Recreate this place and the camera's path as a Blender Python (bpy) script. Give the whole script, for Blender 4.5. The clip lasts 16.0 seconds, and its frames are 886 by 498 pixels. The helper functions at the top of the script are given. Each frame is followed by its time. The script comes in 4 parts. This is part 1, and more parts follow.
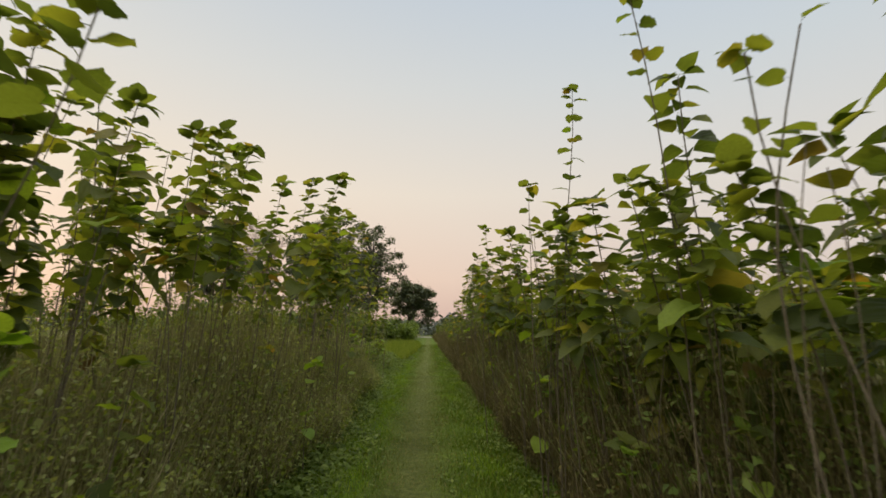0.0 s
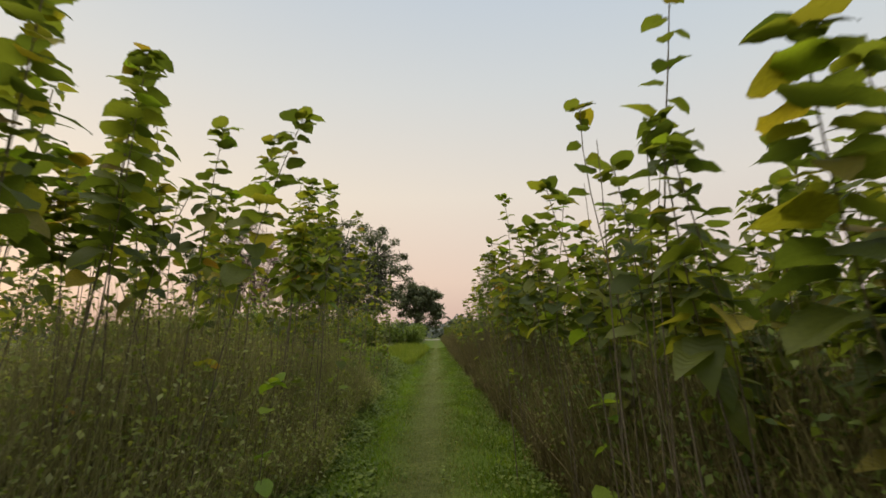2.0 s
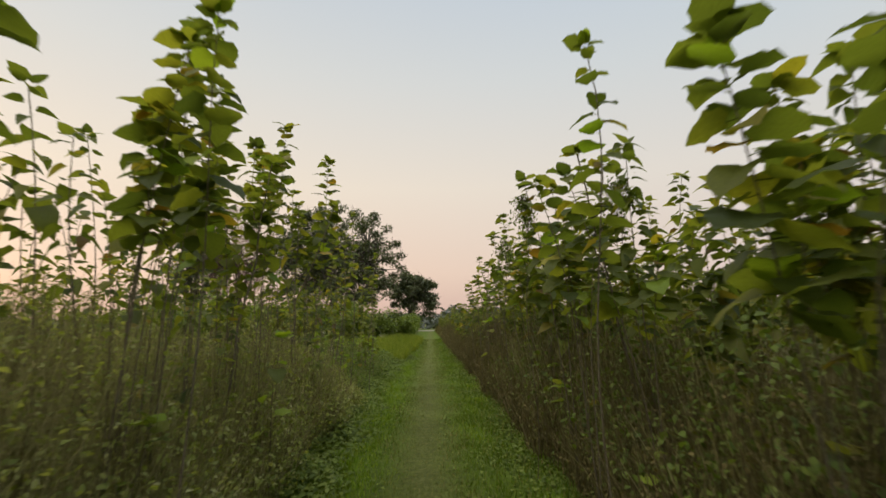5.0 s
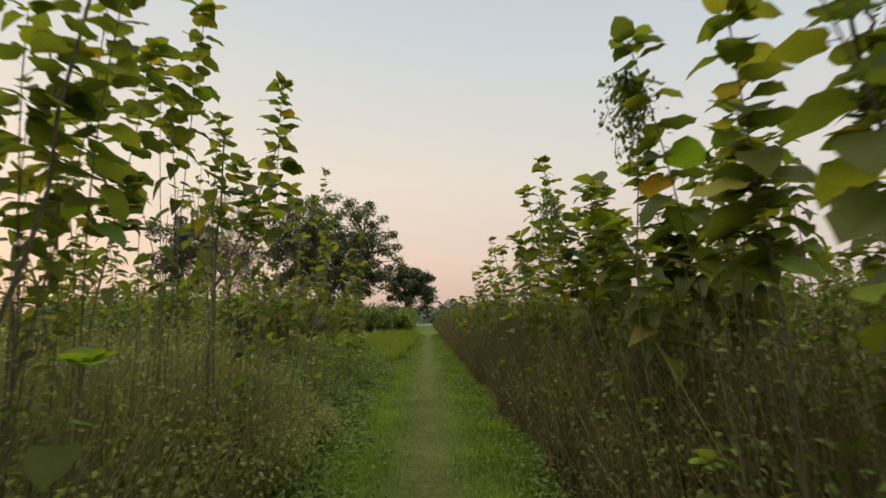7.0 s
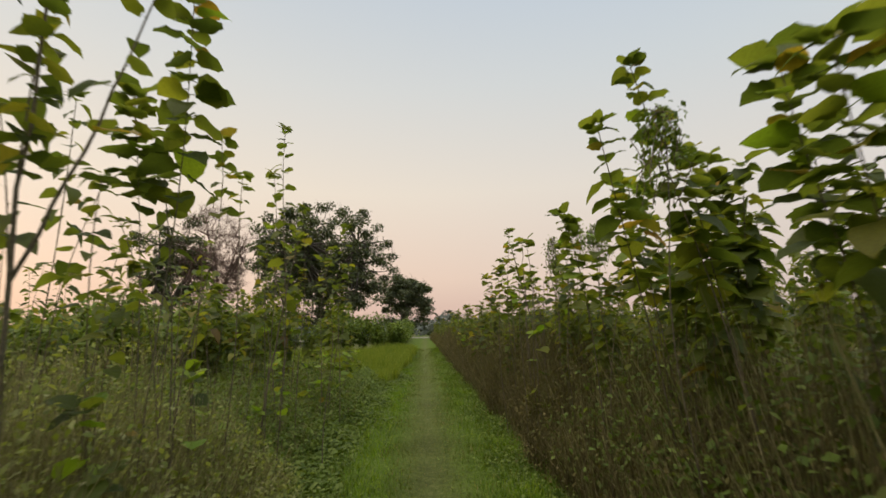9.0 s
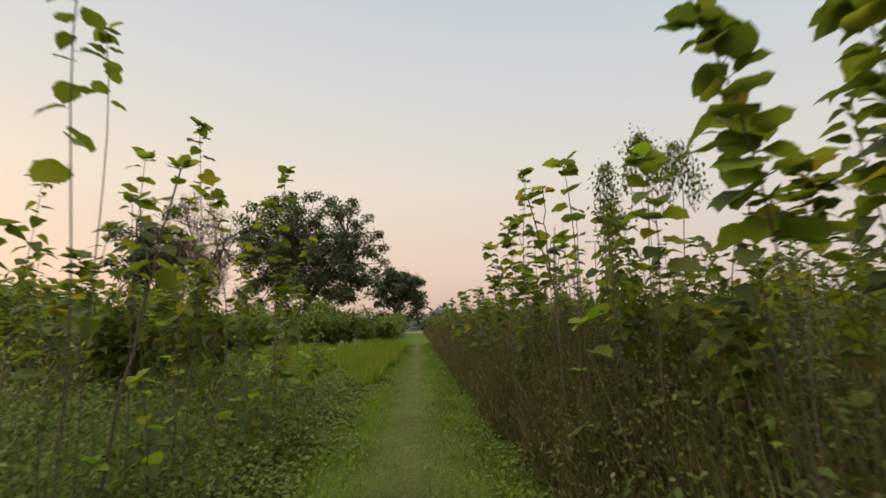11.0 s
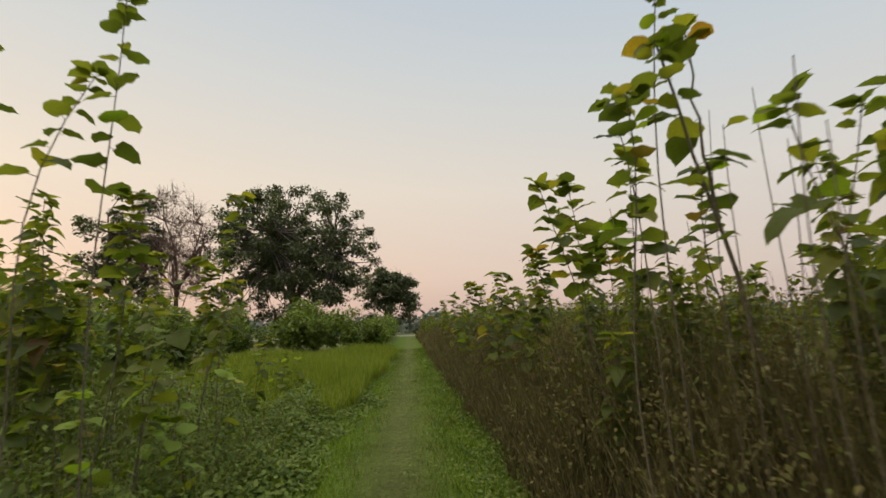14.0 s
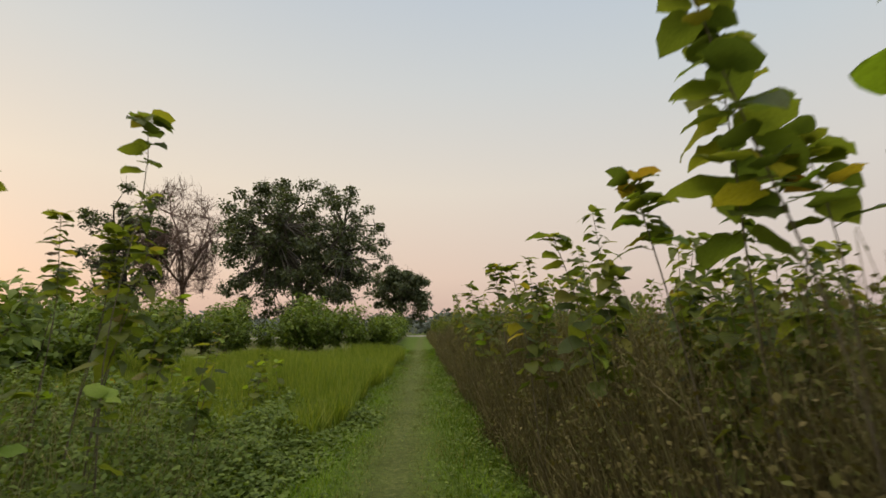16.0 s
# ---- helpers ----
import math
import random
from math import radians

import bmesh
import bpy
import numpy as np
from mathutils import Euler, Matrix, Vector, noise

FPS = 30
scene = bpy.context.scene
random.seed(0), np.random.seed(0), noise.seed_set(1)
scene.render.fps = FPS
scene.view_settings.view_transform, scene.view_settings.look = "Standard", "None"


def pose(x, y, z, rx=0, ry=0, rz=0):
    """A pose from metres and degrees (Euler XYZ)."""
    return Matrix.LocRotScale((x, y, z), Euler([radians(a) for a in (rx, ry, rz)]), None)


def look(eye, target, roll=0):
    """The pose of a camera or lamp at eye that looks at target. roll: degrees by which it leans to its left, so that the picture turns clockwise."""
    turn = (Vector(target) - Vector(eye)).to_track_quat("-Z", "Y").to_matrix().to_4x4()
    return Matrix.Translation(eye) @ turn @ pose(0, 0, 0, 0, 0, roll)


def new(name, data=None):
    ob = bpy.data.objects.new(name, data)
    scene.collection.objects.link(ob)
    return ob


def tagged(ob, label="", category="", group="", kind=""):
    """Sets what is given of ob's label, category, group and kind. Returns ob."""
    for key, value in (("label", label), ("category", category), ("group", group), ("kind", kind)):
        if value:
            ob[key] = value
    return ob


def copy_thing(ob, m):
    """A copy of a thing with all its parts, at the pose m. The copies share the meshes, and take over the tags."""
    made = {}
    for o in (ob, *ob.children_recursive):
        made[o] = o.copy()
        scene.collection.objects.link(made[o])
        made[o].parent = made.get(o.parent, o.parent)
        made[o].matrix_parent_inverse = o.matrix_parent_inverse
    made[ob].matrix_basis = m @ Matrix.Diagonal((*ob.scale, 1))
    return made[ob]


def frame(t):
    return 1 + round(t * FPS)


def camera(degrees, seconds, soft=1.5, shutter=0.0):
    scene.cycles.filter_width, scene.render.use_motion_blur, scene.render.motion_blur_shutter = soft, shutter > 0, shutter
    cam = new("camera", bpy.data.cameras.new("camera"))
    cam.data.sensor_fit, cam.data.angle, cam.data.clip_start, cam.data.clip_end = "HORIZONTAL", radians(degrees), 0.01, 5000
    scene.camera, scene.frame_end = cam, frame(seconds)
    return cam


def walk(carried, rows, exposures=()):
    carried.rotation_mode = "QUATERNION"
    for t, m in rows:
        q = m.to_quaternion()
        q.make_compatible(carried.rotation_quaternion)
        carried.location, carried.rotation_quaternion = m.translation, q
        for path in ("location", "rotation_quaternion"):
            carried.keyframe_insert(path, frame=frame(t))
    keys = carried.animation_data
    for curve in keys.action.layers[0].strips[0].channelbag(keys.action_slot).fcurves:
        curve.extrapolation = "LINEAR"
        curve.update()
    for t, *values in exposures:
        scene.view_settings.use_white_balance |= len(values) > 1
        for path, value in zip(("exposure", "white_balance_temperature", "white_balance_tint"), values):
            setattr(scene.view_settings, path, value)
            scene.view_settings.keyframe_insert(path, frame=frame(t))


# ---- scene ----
cam = camera(88.0, 16.0, soft=1.6, shutter=0.5)
EXPOSURE = 0.68
PATH = [
    (0.0, (0.140, 0.000, 1.552), (0.164, 3.943, 2.226), 0.24),
    (0.5, (0.137, 0.364, 1.553), (0.148, 4.302, 2.257), 0.02),
    (1.0, (0.128, 0.719, 1.527), (0.156, 4.655, 2.236), -0.45),
    (1.5, (0.115, 1.103, 1.552), (0.128, 5.040, 2.259), -0.88),
    (2.0, (0.114, 1.519, 1.537), (0.091, 5.458, 2.229), -1.34),
    (2.5, (0.079, 1.928, 1.507), (0.045, 5.867, 2.199), -1.78),
    (3.0, (0.062, 2.317, 1.510), (0.022, 6.268, 2.137), -2.13),
    (3.5, (0.058, 2.714, 1.508), (-0.002, 6.667, 2.114), -2.12),
    (4.0, (0.015, 3.092, 1.487), (0.003, 7.044, 2.103), -1.98),
    (6.5, (-0.062, 6.099, 1.540), (-0.025, 10.055, 2.132), -0.98),
    (7.0, (-0.127, 6.571, 1.543), (-0.077, 10.531, 2.105), -1.05),
    (7.5, (-0.159, 7.071, 1.532), (-0.101, 11.025, 2.133), -1.28),
    (8.0, (-0.220, 7.571, 1.529), (-0.141, 11.520, 2.161), -1.45),
    (8.5, (-0.259, 8.038, 1.552), (-0.145, 11.984, 2.200), -1.71),
    (9.0, (-0.236, 8.496, 1.565), (-0.147, 12.440, 2.225), -1.64),
    (11.5, (-0.074, 11.444, 1.475), (0.089, 15.394, 2.085), -2.15),
    (12.0, (-0.118, 11.932, 1.470), (0.085, 15.879, 2.088), -2.25),
    (12.5, (-0.132, 12.369, 1.488), (0.095, 16.315, 2.101), -2.44),
    (13.0, (-0.095, 12.829, 1.497), (0.132, 16.777, 2.099), -2.38),
    (13.5, (-0.144, 13.218, 1.460), (0.050, 17.164, 2.088), -2.09),
    (14.0, (-0.143, 13.652, 1.472), (0.057, 17.595, 2.110), -1.77),
    (14.5, (-0.124, 14.095, 1.470), (0.037, 18.041, 2.104), -1.46),
    (15.0, (-0.135, 14.575, 1.469), (0.014, 18.518, 2.124), -1.02),
    (15.5, (-0.084, 15.067, 1.447), (0.030, 19.004, 2.144), -0.62),
    (16.0, (-0.082, 15.515, 1.416), (0.008, 19.461, 2.064), -0.90),
]
walk(cam, [(t, look(eye, aim, roll)) for t, eye, aim, roll in PATH],
     exposures=[(0.0, EXPOSURE + 0.02), (9.0, EXPOSURE + 0.02), (12.5, EXPOSURE), (16.0, EXPOSURE - 0.06)])

# ---- dusk sky and an added overhead fill lamp ----
SUN_TURN = radians(-58)          # west, ahead and to the left of the walk
world = bpy.data.worlds.new("dusk_sky")
scene.world = world
world.use_nodes = True
wn, wl = world.node_tree.nodes, world.node_tree.links
wn.clear()


def ramp_set(node, stops):
    els = node.color_ramp.elements
    while len(els) > 1:
        els.remove(els[-1])
    els[0].position, els[0].color = stops[0][0], (*stops[0][1], 1)
    for p, c in stops[1:]:
        els.new(p).color = (*c, 1)


w_out = wn.new("ShaderNodeOutputWorld")
w_bg = wn.new("ShaderNodeBackground")
w_co = wn.new("ShaderNodeTexCoord")
w_sep = wn.new("ShaderNodeSeparateXYZ")
w_cool = wn.new("ShaderNodeValToRGB")
w_warm = wn.new("ShaderNodeValToRGB")
w_mix = wn.new("ShaderNodeMix")
w_mix.data_type = "RGBA"
w_dot = wn.new("ShaderNodeVectorMath")
w_dot.operation = "DOT_PRODUCT"
w_dot.inputs[1].default_value = (-0.85, 0.53, 0)
w_rng = wn.new("ShaderNodeMapRange")
w_rng.interpolation_type = "SMOOTHSTEP"
w_rng.inputs[1].default_value, w_rng.inputs[2].default_value = -0.45, 1.05
w_nish = wn.new("ShaderNodeTexSky")
w_nish.sky_type, w_nish.sun_disc = "NISHITA", False
w_nish.sun_elevation, w_nish.sun_rotation = radians(4), SUN_TURN
w_nish.dust_density = 3.0
w_air = wn.new("ShaderNodeMix")
w_air.data_type, w_air.blend_type = "RGBA", "ADD"
w_air.inputs[0].default_value = 0.012
ramp_set(w_cool, [(0.0, (0.59, 0.46, 0.42)), (0.10, (0.675, 0.575, 0.515)), (0.28, (0.695, 0.66, 0.615)),
                  (0.48, (0.58, 0.63, 0.66)), (0.65, (0.485, 0.575, 0.68)), (1.0, (0.36, 0.46, 0.60))])
ramp_set(w_warm, [(0.0, (0.68, 0.45, 0.37)), (0.10, (0.83, 0.605, 0.475)), (0.28, (0.835, 0.72, 0.59)),
                  (0.48, (0.69, 0.68, 0.645)), (0.65, (0.565, 0.61, 0.65)), (1.0, (0.38, 0.46, 0.58))])
wl.new(w_co.outputs["Generated"], w_sep.inputs[0])
wl.new(w_co.outputs["Generated"], w_dot.inputs[0])
wl.new(w_dot.outputs["Value"], w_rng.inputs[0])
wl.new(w_sep.outputs["Z"], w_cool.inputs[0])
wl.new(w_sep.outputs["Z"], w_warm.inputs[0])
wl.new(w_rng.outputs[0], w_mix.inputs[0])
wl.new(w_cool.outputs[0], w_mix.inputs[6])
wl.new(w_warm.outputs[0], w_mix.inputs[7])
wl.new(w_mix.outputs[2], w_air.inputs[6])
wl.new(w_nish.outputs[0], w_air.inputs[7])
wl.new(w_air.outputs[2], w_bg.inputs[0])
wl.new(w_bg.outputs[0], w_out.inputs[0])
w_bg.inputs[1].default_value = 0.625

# added wide lamp near the zenith, brightens path and plants like extra skylight
sun = new("sun", bpy.data.lights.new("sun", "SUN"))
sun.data.energy, sun.data.angle, sun.data.color = 1.5, radians(60), (1.0, 0.87, 0.72)
sun.matrix_world = look((-7, -3, 36), (0, 0, 0))


# ---- materials ----
def material(name):
    m = bpy.data.materials.new(name)
    m.use_nodes = True
    nodes, links = m.node_tree.nodes, m.node_tree.links
    return m, nodes, links, nodes["Principled BSDF"], nodes["Material Output"]


def leaf_material(name, stops, through_share=0.4, rough=0.5, vein=True, mottle=0.35):
    """Leaf tissue: each leaf takes its own tint, with blotches; part of the light passes through."""
    m, nodes, links, bsdf, out = material(name)
    info, geo = nodes.new("ShaderNodeObjectInfo"), nodes.new("ShaderNodeNewGeometry")
    add, frac = nodes.new("ShaderNodeMath"), nodes.new("ShaderNodeMath")
    add.operation, frac.operation = "ADD", "FRACT"
    links.new(info.outputs["Random"], add.inputs[0])
    links.new(geo.outputs["Random Per Island"], add.inputs[1])
    links.new(add.outputs[0], frac.inputs[0])
    ramp = nodes.new("ShaderNodeValToRGB")
    ramp_set(ramp, stops)
    links.new(frac.outputs[0], ramp.inputs[0])
    tex = nodes.new("ShaderNodeTexNoise")
    tex.inputs["Scale"].default_value, tex.inputs["Detail"].default_value = 14.0, 4.0
    co = nodes.new("ShaderNodeTexCoord")
    links.new(co.outputs["Object"], tex.inputs["Vector"])
    rng = nodes.new("ShaderNodeMapRange")
    rng.inputs[3].default_value, rng.inputs[4].default_value = 1.0 - mottle, 1.0 + mottle
    links.new(tex.outputs["Fac"], rng.inputs[0])
    mul = nodes.new("ShaderNodeMix")
    mul.data_type, mul.blend_type = "RGBA", "MULTIPLY"
    mul.inputs[0].default_value = 1.0
    links.new(ramp.outputs[0], mul.inputs[6])
    links.new(rng.outputs[0], mul.inputs[7])
    links.new(mul.outputs[2], bsdf.inputs["Base Color"])
    bsdf.inputs["Roughness"].default_value = rough
    bsdf.inputs["Specular IOR Level"].default_value = 0.32 if vein else 0.16
    trans, mix = nodes.new("ShaderNodeBsdfTranslucent"), nodes.new("ShaderNodeMixShader")
    warm = nodes.new("ShaderNodeMix")
    warm.data_type, warm.blend_type = "RGBA", "MULTIPLY"
    warm.inputs[0].default_value = 1.0
    warm.inputs[7].default_value = (1.42, 1.42, 0.55, 1)
    links.new(mul.outputs[2], warm.inputs[6])
    links.new(warm.outputs[2], trans.inputs[0])
    mix.inputs[0].default_value = through_share
    links.new(bsdf.outputs[0], mix.inputs[1])
    links.new(trans.outputs[0], mix.inputs[2])
    links.new(mix.outputs[0], out.inputs[0])
    if vein:
        bump, wave = nodes.new("ShaderNodeBump"), nodes.new("ShaderNodeTexWave")
        wave.inputs["Scale"].default_value, wave.inputs["Distortion"].default_value = 18.0, 2.0
        bump.inputs["Strength"].default_value, bump.inputs["Distance"].default_value = 0.25, 0.01
        links.new(co.outputs["Object"], wave.inputs["Vector"])
        links.new(wave.outputs["Fac"], bump.inputs["Height"])
        links.new(bump.outputs[0], bsdf.inputs["Normal"])
    return m


def bark_material(name, dark, light, scale=30.0):
    m, nodes, links, bsdf, out = material(name)
    tex, ramp, co = nodes.new("ShaderNodeTexNoise"), nodes.new("ShaderNodeValToRGB"), nodes.new("ShaderNodeTexCoord")
    tex.inputs["Scale"].default_value, tex.inputs["Detail"].default_value = scale, 6.0
    ramp_set(ramp, [(0.3, dark), (0.7, light)])
    links.new(co.outputs["Object"], tex.inputs["Vector"])
    links.new(tex.outputs["Fac"], ramp.inputs[0])
    links.new(ramp.outputs[0], bsdf.inputs["Base Color"])
    bump = nodes.new("ShaderNodeBump")
    bump.inputs["Strength"].default_value, bump.inputs["Distance"].default_value = 0.5, 0.01
    links.new(tex.outputs["Fac"], bump.inputs["Height"])
    links.new(bump.outputs[0], bsdf.inputs["Normal"])
    bsdf.inputs["Roughness"].default_value = 0.85
    return m


GREEN = [(0.0, (0.066, 0.090, 0.022)), (0.3, (0.106, 0.138, 0.028)), (0.55, (0.138, 0.168, 0.032)),
         (0.8, (0.175, 0.198, 0.036)), (0.93, (0.235, 0.24, 0.035)), (0.985, (0.22, 0.19, 0.035)), (1.0, (0.14, 0.085, 0.03))]
mat_leaf = leaf_material("broad_leaf", GREEN, 0.55)
mat_leaf_yellow = leaf_material("yellowed_leaf", [(0.0, (0.30, 0.30, 0.04)), (0.6, (0.42, 0.33, 0.04)), (1.0, (0.36, 0.20, 0.04))], 0.4, mottle=0.5)
mat_leaf_bright = leaf_material("young_leaf", [(0.0, (0.16, 0.26, 0.025)), (1.0, (0.27, 0.35, 0.04))], 0.45)
mat_grass_lush = leaf_material("lush_grass", [(0.0, (0.11, 0.19, 0.015)), (0.6, (0.17, 0.27, 0.02)), (1.0, (0.25, 0.31, 0.035))], 0.35, 0.6, vein=False)
mat_leaf_dull = leaf_material("weed_leaf", [(0.0, (0.15, 0.19, 0.048)), (0.4, (0.25, 0.29, 0.078)), (0.7, (0.33, 0.36, 0.113)),
                                            (0.92, (0.36, 0.38, 0.157)), (1.0, (0.45, 0.45, 0.252))], 0.5, vein=False)
mat_leaf_dry = leaf_material("withered_leaf", [(0.0, (0.10, 0.082, 0.029)), (0.35, (0.145, 0.116, 0.040)), (0.6, (0.125, 0.14, 0.034)),
                                               (0.96, (0.165, 0.135, 0.048)), (1.0, (0.27, 0.22, 0.096))], 0.25, 0.75, vein=False)
# tree greens lightened and greyed, so some distance haze is in the colour
mat_leaf_tree = leaf_material("tree_leaf", [(0.0, (0.055, 0.070, 0.040)), (0.5, (0.095, 0.115, 0.062)), (1.0, (0.16, 0.18, 0.10))], 0.25, vein=False)
# distance haze is painted in here: greens greyed and lifted in blue
mat_leaf_hazed = leaf_material("far_leaf", [(0.0, (0.07, 0.085, 0.07)), (1.0, (0.12, 0.135, 0.115))], 0.1, vein=False)
mat_leaf_shrub = leaf_material("shrub_leaf", [(0.0, (0.07, 0.105, 0.021)), (0.5, (0.13, 0.185, 0.033)), (1.0, (0.21, 0.265, 0.060))], 0.35, vein=False)
mat_grass = leaf_material("path_grass", [(0.0, (0.068, 0.115, 0.011)), (0.5, (0.108, 0.178, 0.015)), (0.85, (0.155, 0.22, 0.022)), (1.0, (0.24, 0.22, 0.07))], 0.3, 0.6, vein=False)
mat_grass_dry = leaf_material("worn_grass", [(0.0, (0.10, 0.135, 0.02)), (0.6, (0.15, 0.175, 0.035)), (1.0, (0.26, 0.23, 0.10))], 0.2, 0.7, vein=False)
mat_paddy = leaf_material("field_grass", [(0.0, (0.11, 0.165, 0.02)), (0.5, (0.19, 0.245, 0.03)), (1.0, (0.31, 0.33, 0.06))], 0.4, 0.6, vein=False)
mat_stem = bark_material("plant_stem", (0.10, 0.078, 0.045), (0.19, 0.155, 0.095), 60)
mat_stalk = leaf_material("dry_stalk", [(0.0, (0.09, 0.074, 0.031)), (0.5, (0.15, 0.122, 0.048)), (0.85, (0.175, 0.16, 0.060)), (1.0, (0.28, 0.23, 0.113))], 0.05, 0.8, vein=False)
mat_stalk_green = leaf_material("weed_stalk", [(0.0, (0.17, 0.145, 0.058)), (0.5, (0.28, 0.25, 0.096)), (0.85, (0.33, 0.31, 0.117)), (1.0, (0.46, 0.39, 0.201))], 0.05, 0.8, vein=False)
mat_bark = bark_material("tree_bark", (0.05, 0.042, 0.034), (0.12, 0.10, 0.08), 6)
mat_twig = bark_material("bare_twig", (0.11, 0.065, 0.05), (0.20, 0.13, 0.10), 5)


def ground_material():
    """Soil under grass: a worn, drier track along the middle of the path, stones and damp patches."""
    m, nodes, links, bsdf, out = material("ground_soil")
    co = nodes.new("ShaderNodeTexCoord")
    n1, n2, n3 = (nodes.new("ShaderNodeTexNoise") for _ in range(3))
    for n, s, d in ((n1, 1.3, 5), (n2, 22.0, 8), (n3, 140.0, 4)):
        n.inputs["Scale"].default_value, n.inputs["Detail"].default_value = s, d
        links.new(co.outputs["Object"], n.inputs["Vector"])
    green, soil = nodes.new("ShaderNodeValToRGB"), nodes.new("ShaderNodeValToRGB")
    ramp_set(green, [(0.3, (0.07, 0.105, 0.016)), (0.55, (0.115, 0.175, 0.022)), (0.75, (0.17, 0.21, 0.04))])
    ramp_set(soil, [(0.28, (0.085, 0.10, 0.03)), (0.55, (0.145, 0.155, 0.05)), (0.8, (0.26, 0.24, 0.12))])
    links.new(n2.outputs["Fac"], green.inputs[0])
    band, blend = nodes.new("ShaderNodeTexWave"), nodes.new("ShaderNodeMix")
    band.bands_direction = "Y"
    band.inputs["Scale"].default_value, band.inputs["Distortion"].default_value = 1.6, 9.0
    band.inputs["Detail"].default_value, band.inputs["Detail Scale"].default_value = 4.0, 1.6
    links.new(co.outputs["Object"], band.inputs["Vector"])
    blend.inputs[0].default_value = 0.12
    links.new(n2.outputs["Fac"], blend.inputs[2])
    links.new(band.outputs["Fac"], blend.inputs[3])
    links.new(blend.outputs[0], soil.inputs[0])
    # distance from the track's centre line, x = -0.02 - 0.022 y
    sep, mul, add, ab = nodes.new("ShaderNodeSeparateXYZ"), nodes.new("ShaderNodeMath"), nodes.new("ShaderNodeMath"), nodes.new("ShaderNodeMath")
    links.new(co.outputs["Object"], sep.inputs[0])
    mul.operation, add.operation, ab.operation = "MULTIPLY_ADD", "ADD", "ABSOLUTE"
    mul.inputs[1].default_value, mul.inputs[2].default_value = 0.022, 0.02
    links.new(sep.outputs["Y"], mul.inputs[0])
    links.new(mul.outputs[0], add.inputs[0])
    links.new(sep.outputs["X"], add.inputs[1])
    links.new(add.outputs[0], ab.inputs[0])
    wob = nodes.new("ShaderNodeMath")
    wob.operation = "MULTIPLY_ADD"
    wob.inputs[1].default_value = 0.9
    links.new(n2.outputs["Fac"], wob.inputs[0])
    links.new(ab.outputs[0], wob.inputs[2])
    track = nodes.new("ShaderNodeMapRange")
    track.interpolation_type = "SMOOTHSTEP"
    track.inputs[1].default_value, track.inputs[2].default_value = 0.45, 1.0
    track.inputs[3].default_value, track.inputs[4].default_value = 0.7, 0.0
    links.new(wob.outputs[0], track.inputs[0])
    # bare soil under the crop on both sides
    side = nodes.new("ShaderNodeMapRange")
    side.interpolation_type = "SMOOTHSTEP"
    side.inputs[1].default_value, side.inputs[2].default_value = 1.95, 2.3
    links.new(wob.outputs[0], side.inputs[0])
    mx = nodes.new("ShaderNodeMath")
    mx.operation = "MAXIMUM"
    links.new(track.outputs[0], mx.inputs[0])
    links.new(side.outputs[0], mx.inputs[1])
    mix = nodes.new("ShaderNodeMix")
    mix.data_type = "RGBA"
    links.new(mx.outputs[0], mix.inputs[0])
    links.new(green.outputs[0], mix.inputs[6])
    links.new(soil.outputs[0], mix.inputs[7])
    var = nodes.new("ShaderNodeMapRange")
    var.inputs[3].default_value, var.inputs[4].default_value = 0.5, 1.45
    links.new(n1.outputs["Fac"], var.inputs[0])
    mm = nodes.new("ShaderNodeMix")
    mm.data_type, mm.blend_type = "RGBA", "MULTIPLY"
    mm.inputs[0].default_value = 1.0
    links.new(mix.outputs[2], mm.inputs[6])
    links.new(var.outputs[0], mm.inputs[7])
    links.new(mm.outputs[2], bsdf.inputs["Base Color"])
    bsdf.inputs["Roughness"].default_value = 0.95
    bsdf.inputs["Specular IOR Level"].default_value = 0.15
    bump = nodes.new("ShaderNodeBump")
    bump.inputs["Strength"].default_value, bump.inputs["Distance"].default_value = 0.9, 0.03
    links.new(n3.outputs["Fac"], bump.inputs["Height"])
    links.new(bump.outputs[0], bsdf.inputs["Normal"])
    return m


# ---- building helpers ----
rng = np.random.default_rng(7)


def path_right(y):
    return 1.49 - 0.034 * y + 0.06 * np.sin(1.7 * y) + 0.04 * np.sin(4.3 * y + 1)


def path_left(y):
    widen = 0.36 / (1 + np.exp(-(y - 11.0) * 0.9)) - 0.25 / (1 + np.exp(-(y - 22.0) * 0.8))
    return -1.68 - widen + 0.10 * np.sin(1.15 * y + 0.6) + 0.06 * np.sin(3.1 * y)


def track_middle(y):
    return -0.02 - 0.022 * y


def mesh_from(name, verts, faces, mats, smooth=False, slots=None):
    """verts (n, 3); faces (m, k), all with k corners."""
    me = bpy.data.meshes.new(name)
    verts, faces = np.asarray(verts, np.float32), np.asarray(faces, np.int32)
    n, (m, k) = len(verts), faces.shape
    me.vertices.add(n)
    me.vertices.foreach_set("co", verts.ravel())
    me.loops.add(m * k)
    me.loops.foreach_set("vertex_index", faces.ravel())
    me.polygons.add(m)
    me.polygons.foreach_set("loop_start", np.arange(0, m * k, k, dtype=np.int32))
    if slots is not None:
        me.polygons.foreach_set("material_index", np.asarray(slots, np.int32))
    for mt in mats:
        me.materials.append(mt)
    me.update(calc_edges=True)
    if smooth:
        me.polygons.foreach_set("use_smooth", np.ones(m, bool))
    return me


